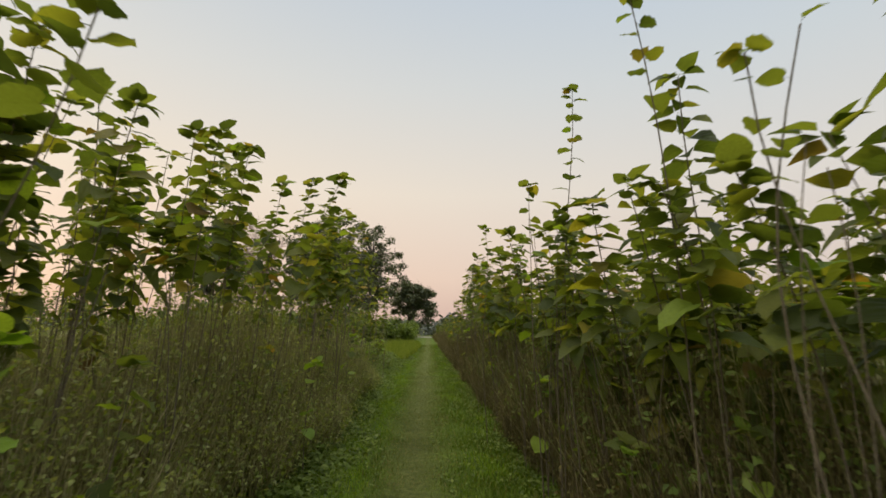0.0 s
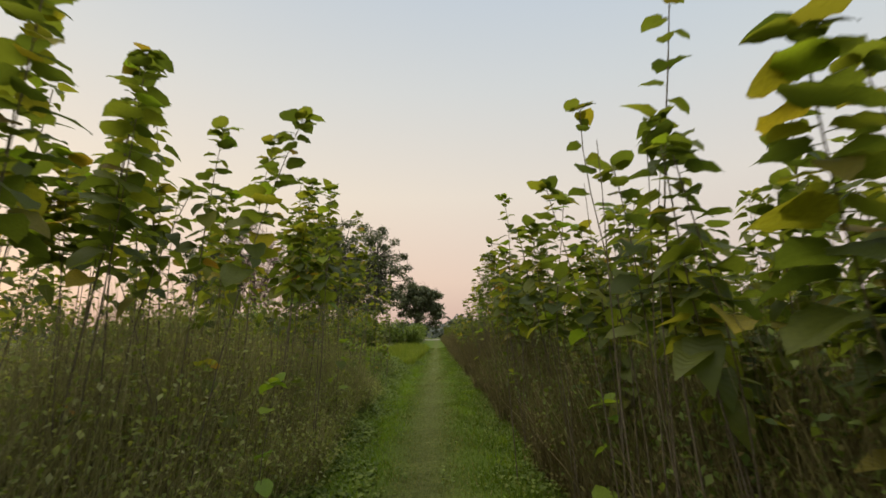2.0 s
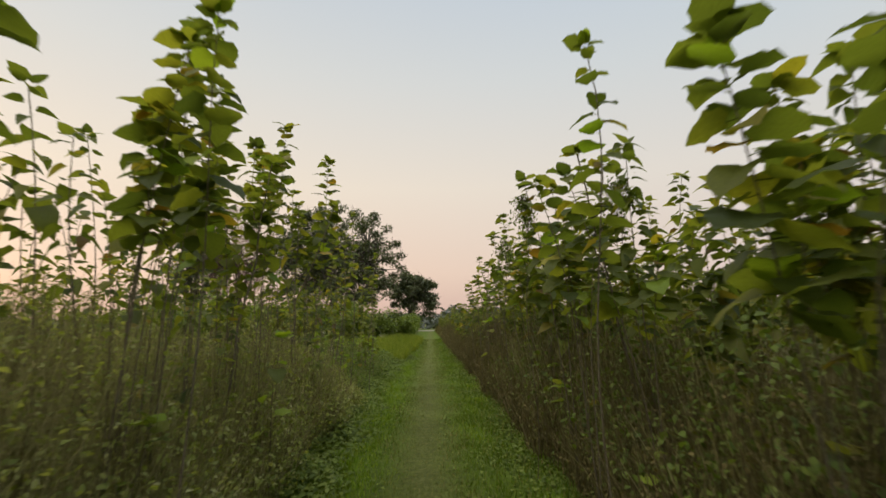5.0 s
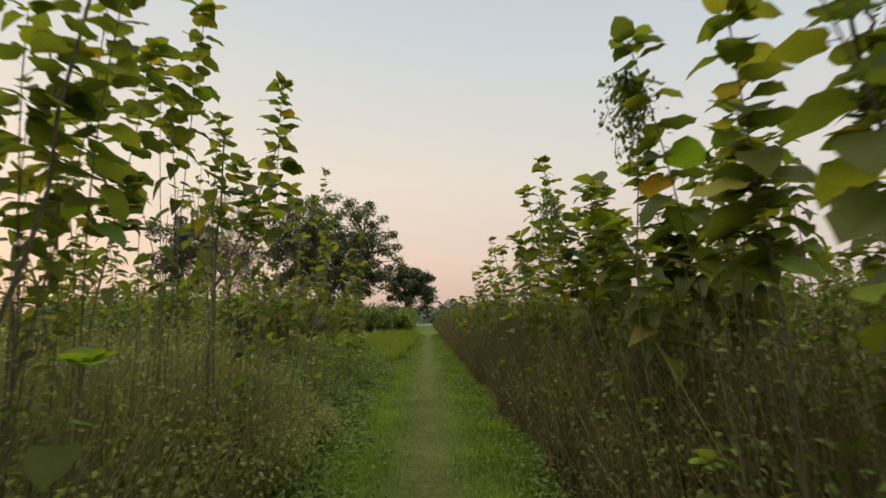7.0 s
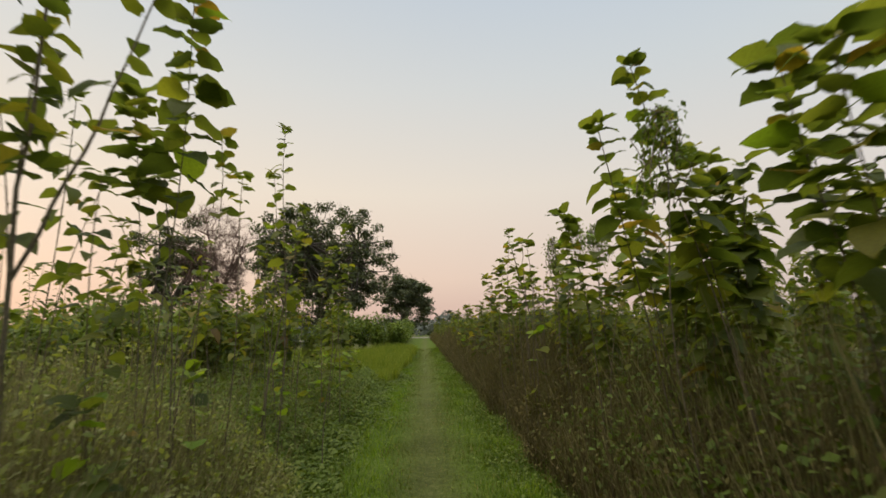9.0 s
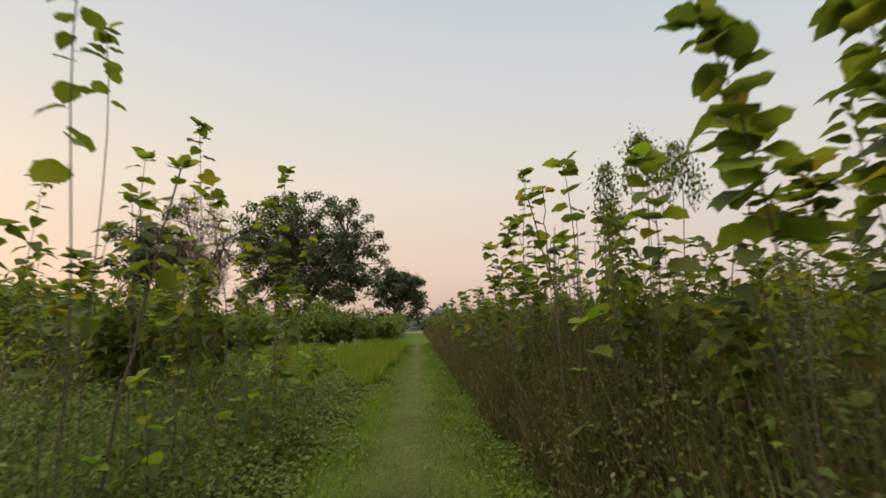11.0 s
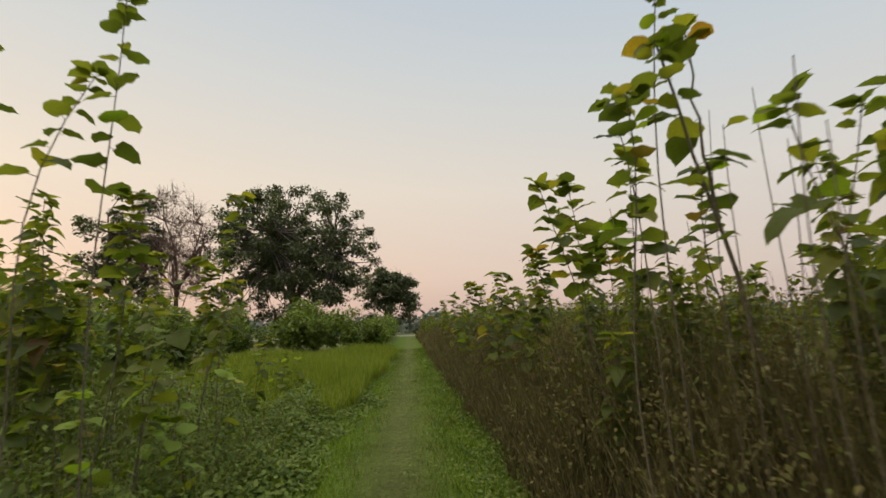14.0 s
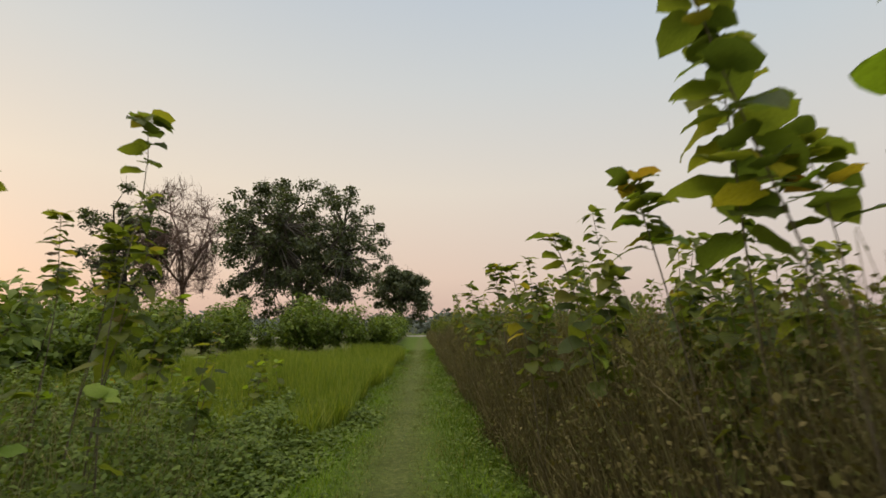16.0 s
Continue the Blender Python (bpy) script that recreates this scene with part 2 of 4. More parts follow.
def turns(yaw, pitch, roll):
    """Rotation matrices (n, 3, 3): roll about y, then pitch about x, then yaw about z."""
    cy, sy, cp, sp, cr, sr = np.cos(yaw), np.sin(yaw), np.cos(pitch), np.sin(pitch), np.cos(roll), np.sin(roll)
    z, o = np.zeros_like(cy), np.ones_like(cy)
    rz = np.stack([cy, -sy, z, sy, cy, z, z, z, o], -1).reshape(-1, 3, 3)
    rx = np.stack([o, z, z, z, cp, -sp, z, sp, cp], -1).reshape(-1, 3, 3)
    ry = np.stack([cr, z, sr, z, o, z, -sr, z, cr], -1).reshape(-1, 3, 3)
    return rz @ rx @ ry


def scatter(template, pos, yaw, pitch, roll, size):
    """Many copies of a small template, as one pool of vertices and faces. size: (n,) or (n, 3)."""
    tv, tf = np.asarray(template[0], float), np.asarray(template[1])
    size = np.asarray(size, float)
    if size.ndim == 1:
        size = np.repeat(size[:, None], 3, 1)
    pts = tv[None] * size[:, None, :]
    pts = np.einsum("nij,nkj->nki", turns(yaw, pitch, roll), pts) + np.asarray(pos)[:, None, :]
    faces = tf[None] + (np.arange(len(pos)) * len(tv))[:, None, None]
    return pts.reshape(-1, 3), faces.reshape(-1, tf.shape[1])


def stuff(name, pools, mats, label, category, smooth=False):
    """One object of kind stuff out of several scattered pools of triangles."""
    vs, fs, ss, base = [], [], [], 0
    for i, (v, f) in enumerate(pools):
        vs.append(v)
        fs.append(f + base)
        ss.append(np.full(len(f), min(i, len(mats) - 1)))
        base += len(v)
    me = mesh_from(name, np.concatenate(vs), np.concatenate(fs), mats, smooth, np.concatenate(ss))
    return tagged(new(name, me), label, category, kind="stuff")


def part(name, me, parent, label=""):
    ob = new(name, me)
    ob.parent = parent
    if label:
        ob["label"] = label
    return ob


def thing(name, x, y, z, label, category, group=""):
    ob = new(name)
    ob.location = (x, y, z)
    ob.empty_display_size = 0.2
    return tagged(ob, label, category, group)


def tube(points, radii, sides=5):
    """Tapered tube along points, as triangles."""
    pts = np.asarray(points, float)
    n = len(pts)
    tan = np.gradient(pts, axis=0)
    tan /= np.linalg.norm(tan, axis=1)[:, None] + 1e-9
    ref = np.where(np.abs(tan[:, 2:3]) > 0.9, np.array([[1.0, 0, 0]]), np.array([[0, 0, 1.0]]))
    if np.abs(tan[:, 2]).max() > 0.9:
        ref = np.repeat(np.array([[1.0, 0.2, 0]]), n, 0)
    a = np.cross(tan, ref)
    a /= np.linalg.norm(a, axis=1)[:, None] + 1e-9
    b = np.cross(tan, a)
    ang = np.arange(sides) * 2 * np.pi / sides
    v = pts[:, None] + (a[:, None] * np.cos(ang)[None, :, None] + b[:, None] * np.sin(ang)[None, :, None]) * np.asarray(radii)[:, None, None]
    f = []
    for i in range(n - 1):
        for j in range(sides):
            p, q = i * sides + j, i * sides + (j + 1) % sides
            f += [(p, q, q + sides), (p, q + sides, p + sides)]
    return v.reshape(-1, 3), np.array(f)


def join(pools):
    vs, fs, base = [], [], 0
    for v, f in pools:
        vs.append(v)
        fs.append(np.asarray(f) + base)
        base += len(v)
    return np.concatenate(vs), np.concatenate(fs)


def leaf_template(droop, fold, wave, lobes, slim=1.0, stalk=0.28):
    """A broad, pointed leaf with its stalk, one unit long from the foot of the blade, along +y; the rim curls and waves."""
    st = np.array([-0.09, 0.00, 0.12, 0.28, 0.46, 0.63, 0.80, 0.93, 1.05])
    w = np.array([0.20, 0.37, 0.48, 0.53, 0.52, 0.47, 0.36, 0.20, 0.0]) * slim
    w = w * (1 + lobes * np.array([0.1, -0.1, 0.12, -0.15, 0.16, -0.18, 0.15, -0.1, 0]))
    v, f = [], []
    for i, (t, h) in enumerate(zip(st, w)):
        tt = max(t, 0.0)
        z = -droop * tt * tt
        mid_y = 0.0 if i == 0 else t
        rim = wave * math.sin(i * 1.9), -wave * math.sin(i * 1.6 + 1)
        v += [(-h, t, z + fold * h * 0.75 + rim[0]), (-h * 0.55, (t + mid_y) / 2, z + fold * h * 0.62), (0, mid_y, z),
              (h * 0.55, (t + mid_y) / 2, z + fold * h * 0.62), (h, t, z + fold * h * 0.75 + rim[1])]
    for i in range(len(st) - 1):
        for k in range(4):
            a, b = 5 * i + k, 5 * i + 5 + k
            f += [(a, a + 1, b + 1), (a, b + 1, b)]
    n = len(v)
    v += [(-0.014, 0.02, 0.0), (0.014, 0.02, 0.0), (0.016, -stalk, -0.04), (-0.016, -stalk, -0.04), (0, 0.02, -0.025), (0, -stalk, -0.065)]
    f += [(n, n + 1, n + 2), (n, n + 2, n + 3), (n + 4, n, n + 3), (n + 4, n + 3, n + 5), (n + 1, n + 4, n + 5), (n + 1, n + 5, n + 2)]
    return np.array(v), np.array(f)


LEAVES = [leaf_template(0.22, 0.16, 0.03, 0.1), leaf_template(0.40, 0.30, 0.04, 0.3), leaf_template(0.08, 0.12, 0.05, 0.2),
          leaf_template(0.55, 0.14, 0.04, 0.1, 0.9), leaf_template(0.20, 0.42, 0.04, 0.6, 0.92), leaf_template(0.30, -0.12, 0.05, 0.3, 1.05)]
BIT = (np.array([(0, 0, 0), (-0.3, 0.45, 0.06), (0.3, 0.45, 0.06), (0, 1.0, -0.12)]), np.array([(0, 2, 1), (1, 2, 3)]))
BLADE = (np.array([(-0.06, 0, 0), (0.06, 0, 0), (-0.045, 0.08, 0.5), (0.045, 0.08, 0.5), (0, 0.32, 1.0)]), np.array([(0, 1, 3), (0, 3, 2), (2, 3, 4)]))
TUFT = (np.array([(-0.05, 0, 0), (0.05, 0, 0), (0, 0.35, 1.0)]), np.array([(0, 1, 2)]))


def stalk_template(bend):
    """A thin stalk, one unit high and of one unit's radius, drawn out when it is scattered."""
    v, f = tube([(0, 0, 0), (0, 0, 0.55), (0, 0, 1.0)], [1, 0.75, 0.25], 3)
    v[:, 2] = np.repeat([0, 0.55, 1.0], 3)
    v[:, 0] += bend * v[:, 2] ** 2
    return v, f


def plain_leaf(droop, fold, slim=1.0):
    """The same leaf with fewer folds, for plants deeper in the field."""
    v = [(0, 0, 0), (-0.40 * slim, 0.12, fold * 0.4), (0.40 * slim, 0.12, fold * 0.4), (0, 0.4, -droop * 0.16), (-0.43 * slim, 0.48, fold * 0.43 - droop * 0.23),
         (0.43 * slim, 0.48, fold * 0.43 - droop * 0.23), (0, 0.75, -droop * 0.56), (-0.22 * slim, 0.82, fold * 0.2 - droop * 0.67), (0.22 * slim, 0.82, fold * 0.2 - droop * 0.67),
         (0, 1.05, -droop * 1.1), (0, -0.27, -0.04), (0.02, -0.27, -0.05)]
    f = [(0, 3, 1), (0, 2, 3), (1, 3, 4), (2, 5, 3), (3, 6, 4), (3, 5, 6), (4, 6, 7), (5, 8, 6), (6, 9, 7), (6, 8, 9), (0, 10, 11)]
    return np.array(v, float), np.array(f)


PLAIN = [plain_leaf(0.3, 0.25), plain_leaf(0.6, 0.35, 0.9), plain_leaf(0.15, 0.15), plain_leaf(0.8, 0.2, 0.95)]
TWIG = (np.array([(1, 0, 0), (-0.5, 0.87, 0), (-0.5, -0.87, 0), (0, 0, 1.0)]), np.array([(0, 1, 3), (1, 2, 3), (2, 0, 3)]))
leaf_meshes = [mesh_from("leaf", v, f, [mat_leaf], True) for v, f in LEAVES]
leaf_yellow = [mesh_from("leaf", v, f, [mat_leaf_yellow], True) for v, f in LEAVES[:3]]
leaf_bright = [mesh_from("leaf", v, f, [mat_leaf_bright], True) for v, f in LEAVES[:3]]


def stem_line(height, lean_x, lean_y, r, wob=0.04):
    s = np.linspace(0, 1, 11)
    px, py = r.uniform(0, 6.28, 2)
    x = lean_x * s ** 1.6 + wob * np.sin(s * 5 + px) * s
    y = lean_y * s ** 1.6 + wob * np.sin(s * 6 + py) * s
    return np.stack([x, y, height * s], 1)


def on_line(line, s):
    q = s * (len(line) - 1)
    i = min(int(q), len(line) - 2)
    return line[i] * (1 - (q - i)) + line[i + 1] * (q - i)


def leaf_places(line, count, low, r, big, crowd=1.0):
    """Places of leaves in a spiral up the stem: s, point, yaw, pitch, roll, size."""
    out, ang = [], r.uniform(0, 6.28)
    for k in range(count):
        s = low + (1 - low) * max(0.0, (k + r.uniform(-0.3, 0.3)) / max(count - 1, 1)) ** crowd
        s = min(max(s, 0.03), 1.0)
        ang += 2.4 + r.uniform(-0.5, 0.5)
        near_top = max(0.0, (s - 0.72) / 0.28)
        size = big * (1.0 - 0.40 * near_top ** 1.4) * r.uniform(0.65, 1.12)
        pitch = radians(r.uniform(-30, 12)) + near_top * radians(24)
        p = on_line(line, s)
        d = np.array([-math.sin(ang), math.cos(ang), 0.0]) * size * 0.27 * math.cos(pitch)
        out.append((s, p + d + np.array([0, 0, 0.27 * size * math.sin(pitch) + 0.01]), ang, pitch, r.uniform(-0.5, 0.5), size))
    for k in range(5 if count > 3 else 0):                 # the tuft at the tip
        ang += 1.9 + r.uniform(-0.5, 0.5)
        size, pitch = big * r.uniform(0.45, 0.8), radians(r.uniform(-15, 60))
        d = np.array([-math.sin(ang) * math.cos(pitch), math.cos(ang) * math.cos(pitch), math.sin(pitch)]) * size * 0.27
        out.append((1.0, line[-1] + d, ang, pitch, r.uniform(-0.6, 0.6), size))
    return out


LABEL = "tall field plant with broad heart-shaped green leaves on a thin stem"


def crop_plant(top_x, y, height, leaves=30, low=0.4, big=0.21, lean=0.25, seed=0, top_only=False, label=LABEL):
    """A tall plant at the edge of the path: a stem, often a second shoot, and every leaf of its own."""
    r = np.random.default_rng(1000 + seed)
    if top_x < 0 and 6 < y < 11.5:
        big = big * 1.15
    low, big = max(low, min(0.85, (1.98 if top_x < 0 and y < 13 else 1.72 if y > 8 else 1.5) / height)) if height > 2.0 else low, big * 0.84
    out_x = math.copysign(lean * r.uniform(0.6, 1.3), top_x)
    lean_y = r.uniform(-0.25, 0.25)
    if lean > 0.6:
        out_x = math.copysign(lean, top_x)
    base_x = top_x + out_x
    root = thing("crop_plant", base_x, y - lean_y, 0, label, "plant", "crop plants")
    line = stem_line(height, -out_x, lean_y, r, 0.10 if top_only else 0.05)
    part("stem", mesh_from("stem", *tube(line, np.linspace(0.0062, 0.0028, 11), 5), [mat_stem], True), root)
    lines = [(line, leaves)]
    if leaves > 18 and not top_only:
        share = r.uniform(0.74, 0.92)
        l2 = stem_line(height * share, -out_x * r.uniform(-1.4, 0.4), r.uniform(0.0, 0.45), r)
        part("stem", mesh_from("stem", *tube(l2, np.linspace(0.0055, 0.0024, 11), 5), [mat_stem], True), root)
        lines = [(line, int(leaves * 1.0)), (l2, int(leaves * 0.75))]
    elif leaves >= 12:
        lines = [(line, int(leaves * 1.4))]
    for ln, cnt in lines:
        start = min(0.86, low * height / ln[-1, 2])
        for s, p, yaw, pitch, roll, size in leaf_places(ln, cnt, start, r, big, 0.8):
            u = r.random()
            pool = leaf_yellow if u < 0.035 else leaf_bright if u > 0.94 else leaf_meshes
            ob = part("leaf", pool[r.integers(len(pool))], root)
            ob.matrix_basis = Matrix.LocRotScale(Vector(p), (Matrix.Rotation(yaw, 3, "Z") @ Matrix.Rotation(pitch, 3, "X") @ Matrix.Rotation(roll, 3, "Y")).to_euler(), (size,) * 3)
    return root


def field_plant(height, leaves, low, big, seed):
    """A plant deeper in the field: stem and joined foliage; copied along the rows."""
    r = np.random.default_rng(3000 + seed)
    root = thing("field_plant", 0, 0, 0, "leafy green field plant standing in a dense row", "plant", "field plants")
    line = stem_line(height, r.uniform(-0.25, 0.25), r.uniform(-0.25, 0.25), r)
    l2 = stem_line(height * 0.8, r.uniform(-0.4, 0.4), r.uniform(-0.4, 0.4), r)
    part("stem", mesh_from("stem", *join([tube(line, np.linspace(0.0062, 0.0028, 11), 4), tube(l2, np.linspace(0.0055, 0.0024, 11), 4)]), [mat_stem], True), root)
    pools = []
    for ln, cnt in ((line, leaves), (l2, int(leaves * 0.7))):
        for s, p, yaw, pitch, roll, size in leaf_places(ln, cnt, low, r, big):
            t = PLAIN[r.integers(len(PLAIN))]
            pools.append(scatter(t, [p], np.array([yaw]), np.array([pitch]), np.array([roll]), np.array([size])))
    part("foliage", mesh_from("foliage", *join(pools), [mat_leaf], True), root)
    return root


# ---- ground ----
def ground_height(x, y):
    n = np.sin(x * 2.3 + y * 0.7) * np.sin(y * 1.9 - x * 0.5) * 0.012 + np.sin(x * 7.1 + 1.0) * np.sin(y * 6.3) * 0.006
    edge = np.clip((np.abs(x - track_middle(y)) - 1.35) / 0.6, 0, 1)
    dip = -0.02 * np.exp(-((x - track_middle(y)) / 0.28) ** 2)
    return np.where(np.hypot(x, y) < 90, n + dip + 0.05 * edge, -0.02)


gx = np.concatenate([-np.geomspace(2500, 6.2, 26), np.arange(-6, 6.01, 0.12), np.geomspace(6.2, 2500, 26)])
gy = np.concatenate([-np.geomspace(2500, 4.2, 18), np.arange(-4, 40.01, 0.16), np.geomspace(40.5, 2500, 34)])
GX, GY = np.meshgrid(gx, gy)
gv = np.stack([GX, GY, ground_height(GX, GY)], -1).reshape(-1, 3)
nx, ny = len(gx), len(gy)
ii, jj = np.meshgrid(np.arange(ny - 1), np.arange(nx - 1), indexing="ij")
a = (ii * nx + jj).ravel()
gf = np.stack([a, a + 1, a + nx + 1, a + nx], 1)
ground = new("ground", mesh_from("ground", gv, gf, [ground_material()], True))
tagged(ground, "grassy field path with a worn track, soil under the crops", "ground", kind="structure")

# a pale dirt road crossing beyond the end of the path
mat_road = bark_material("pale_dirt", (0.20, 0.185, 0.15), (0.32, 0.295, 0.25), 3)
rx_ = np.linspace(-40, 60, 40)
rv = np.array([(x, 74 + 1.2 * math.sin(x * 0.06) + o, z) for x in rx_ for o, z in ((-2, -0.02), (-1.4, 0.08), (1.4, 0.09), (2, -0.02))])
rf = [(4 * i + k, 4 * i + k + 1, 4 * i + k + 5, 4 * i + k + 4) for i in range(39) for k in range(3)]
tagged(new("road", mesh_from("road", rv, rf, [mat_road], True)), "pale dry dirt road crossing beyond the path", "road", kind="structure")


def uni(a, b, n):
    return rng.uniform(a, b, n)


# ---- trees beyond the fields ----
def bent(p, q, r, sag, n=6):
    k = np.linspace(0, 1, n)[:, None]
    side = r.normal(0, 1, 3) * sag
    return p * (1 - k) + q * k + side * np.sin(k * np.pi)


def tree(name, x, y, height, width, foot, clumps, seed, label, leaves=0, leaf_size=0.4, clump=1.3, leaf_mat=None, bark=None, shift=0.0, fine=5):
    """Trunk, limbs to clumps spread through an uneven crown, twigs, and leaves gathered round the clumps."""
    r = np.random.default_rng(seed)
    root = thing(name, x, y, 0, label, "tree")
    bk = bark or mat_bark
    mid = np.array([shift, 0, (height + foot) / 2])
    rad = np.array([width / 2, width / 2, (height - foot) / 2]) - clump * 0.55
    d = r.normal(0, 1, (clumps, 3))
    d /= np.linalg.norm(d, axis=1)[:, None]
    lump = 0.94 + 0.06 * np.sin(d[:, 0] * 5 + seed) * np.sin(d[:, 2] * 4 + d[:, 1] * 3)
    centre = mid + d * (r.random(clumps) ** 0.42 * lump)[:, None] * rad
    fork = np.array([shift * 0.4, 0, foot + 0.25 * (height - foot)])
    base_r = height * (0.026 if leaves else 0.015)
    part("trunk", mesh_from("trunk", *tube(bent(np.array([0, 0, -0.1]), fork, r, 0.12), np.linspace(base_r * 1.25, base_r * 0.7, 6), 8), [bk], True), root)
    mains = 7
    heads = mid + np.array([(math.cos(k * 0.9 * 2.4) * rad[0] * 0.45, math.sin(k * 0.9 * 2.4) * rad[1] * 0.45, r.uniform(-0.25, 0.45) * rad[2]) for k in range(mains)])
    for h in heads:
        part("branch", mesh_from("branch", *tube(bent(fork - np.array([0, 0, r.uniform(0, 0.8)]), h, r, 0.35), np.linspace(base_r * 0.5, base_r * 0.22, 6), 6), [bk], True), root)
    twigs = []
    for c in centre:
        h = heads[np.argmin(np.linalg.norm(heads - c, axis=1))]
        twigs.append(tube(bent(h, c, r, 0.3), np.linspace(base_r * 0.22, 0.02, 6), 4))
        for k in range(fine):
            e = r.normal(0, 1, 3)
            e = c + clump * 0.9 * e / np.linalg.norm(e) + np.array([0, 0, 0.25 * clump])
            w = bent(c, e, r, 0.12, 4)
            twigs.append(tube(w, np.linspace(0.03, 0.012, 4), 3))
            if not leaves:
                for _ in range(4):
                    e2 = r.normal(0, 1, 3)
                    twigs.append(tube(bent(w[2], w[2] + 0.8 * e2 / np.linalg.norm(e2) + np.array([0, 0, 0.35]), r, 0.06, 3), [0.016, 0.012, 0.007], 3))
    part("twig_mass", mesh_from("twig_mass", *join(twigs), [bk]), root)
    if leaves:
        pick = r.integers(clumps, size=leaves)
        off = r.normal(0, 1, (leaves, 3))
        off *= (r.random(leaves) ** 0.4 / np.linalg.norm(off, axis=1))[:, None] * (clump * r.uniform(0.6, 1.15, clumps))[pick][:, None]
        pos = centre[pick] + off * np.array([1, 1, 0.7])
        v, f = scatter(BIT, pos, r.uniform(0, 6.28, leaves), r.uniform(-1.1, 0.5, leaves), r.uniform(-0.8, 0.8, leaves), r.uniform(0.6, 1.3, leaves) * leaf_size)
        part("crown", mesh_from("crown", v, f, [leaf_mat or mat_leaf_tree]), root)
    return root


tree("mango_tree", -12.7, 60, 17.0, 18.4, 0.6, 300, 5, "large dark-green spreading tree with an open rounded crown", 33000, 0.34, 1.0)
tree("small_tree", -5.4, 78, 10.9, 11.2, 0.9, 76, 11, "smaller dark-green tree beside the end of the path", 10500, 0.42, 1.1, shift=0.9)
tree("bare_tree", -25.2, 62, 17.2, 11.5, 2.0, 95, 21, "leafless reddish tree with fine bare twigs", 0, 0.4, 1.3, bark=mat_twig, fine=9)
tree("leafy_tree", -29.4, 60, 17.0, 9.5, 1.0, 80, 31, "thin-crowned dark-green tree beside a bare one", 9000, 0.36, 1.0)

# far woods along the horizon, their haze painted into the leaf colour
n = 9000
ang = uni(-1.5, 1.5, n)
dist = uni(330, 420, n)
fx, fy = np.sin(ang) * dist, np.cos(ang) * dist
top = 7 + 4 * np.sin(fx * 0.05) * np.sin(fx * 0.021 + 2) + 3 * np.sin(fx * 0.17)
fz = uni(0, 1, n) ** 0.7 * np.maximum(top, 3)
stuff("far_woods", [scatter(BIT, np.stack([fx, fy, fz], 1), uni(0, 6.28, n), uni(-1.2, 0.8, n), uni(-1, 1, n), uni(3, 6, n))], [mat_leaf_hazed],
      "woods along the horizon, haze painted in as grey-green leaf colour", "woods")

# scrub past the road, with the same painted haze in its leaves
n = 9000
fx, fy = uni(-45, 75, n), uni(86, 120, n)
fz = uni(0, 1, n) ** 0.8 * (2.3 + 0.9 * np.sin(fx * 0.35 + 1) * np.sin(fx * 0.13) + 0.5 * np.sin(fx * 1.1 + fy * 0.2))
stuff("far_scrub", [scatter(BIT, np.stack([fx, fy, fz], 1), uni(0, 6.28, n), uni(-1.1, 0.6, n), uni(-0.8, 0.8, n), uni(0.6, 1.3, n))], [mat_leaf_hazed],
      "scrub beyond the dirt road, haze painted in as grey-green leaf colour", "scrub")

# ---- hedge of shrubs beyond the grass field ----
def shrub(seed, w, h):
    r = np.random.default_rng(seed)
    root = thing("shrub", 0, 0, 0, "dense green leafy shrub at the grass field", "shrub", "shrubs by the field")
    pools, tips = [], []
    for k in range(9):
        e = np.array([r.uniform(-w, w) * 0.5, r.uniform(-w, w) * 0.4, h * r.uniform(0.6, 1.0)])
        s = np.linspace(0, 1, 6)[:, None]
        pts = e * s ** np.array([[1.3, 1.3, 0.9]]) + r.normal(0, 0.03, (6, 3)) * s
        pools.append(tube(pts, np.linspace(0.016, 0.005, 6), 3))
        tips += [on_line(pts, q) for q in r.uniform(0.3, 1.0, 9)]
    part("stem", mesh_from("stem", *join(pools), [mat_stem]), root)
    t = np.array(tips)
    m = 900
    pos = t[r.integers(len(t), size=m)] + r.normal(0, 0.14, (m, 3))
    pos[:, 2] = np.abs(pos[:, 2])
    part("foliage", mesh_from("foliage", *scatter(BIT, pos, r.uniform(0, 6.28, m), r.uniform(-1, 0.4, m), r.uniform(-0.6, 0.6, m), r.uniform(0.11, 0.24, m)), [mat_leaf_shrub]), root)
    return root


shrubs = [shrub(50 + i, 1.7, 1.9 + 0.25 * i) for i in range(4)]
spots = []
for i in range(36):
    spots.append((-2.7 - i * 0.68 + rng.uniform(-0.2, 0.2), 37.3 + rng.uniform(-0.8, 1.4), rng.uniform(0.8, 1.2)))
for i in range(26):
    spots.append((-2.5 - 0.04 * i + rng.uniform(-0.6, 0.1), 38.5 + i * 1.2, rng.uniform(0.7, 1.05)))
for i in range(26):
    spots.append((-4 - rng.uniform(0, 24), 39.5 + rng.uniform(0, 12), rng.uniform(1.1, 1.5)))
for i in range(34):
    y = rng.uniform(18.5, 31)
    spots.append((-4.4 - (y - 18.5) * 0.30 - rng.uniform(0, 8), y, rng.uniform(0.7, 1.3)))
for i, (x, y, s) in enumerate(spots):
    m = pose(x, y, 0, 0, 0, rng.uniform(0, 360))
    ob = shrubs[i] if i < 4 else copy_thing(shrubs[i % 4], m)
    ob.matrix_basis = m @ Matrix.Diagonal((s, s, s, 1))

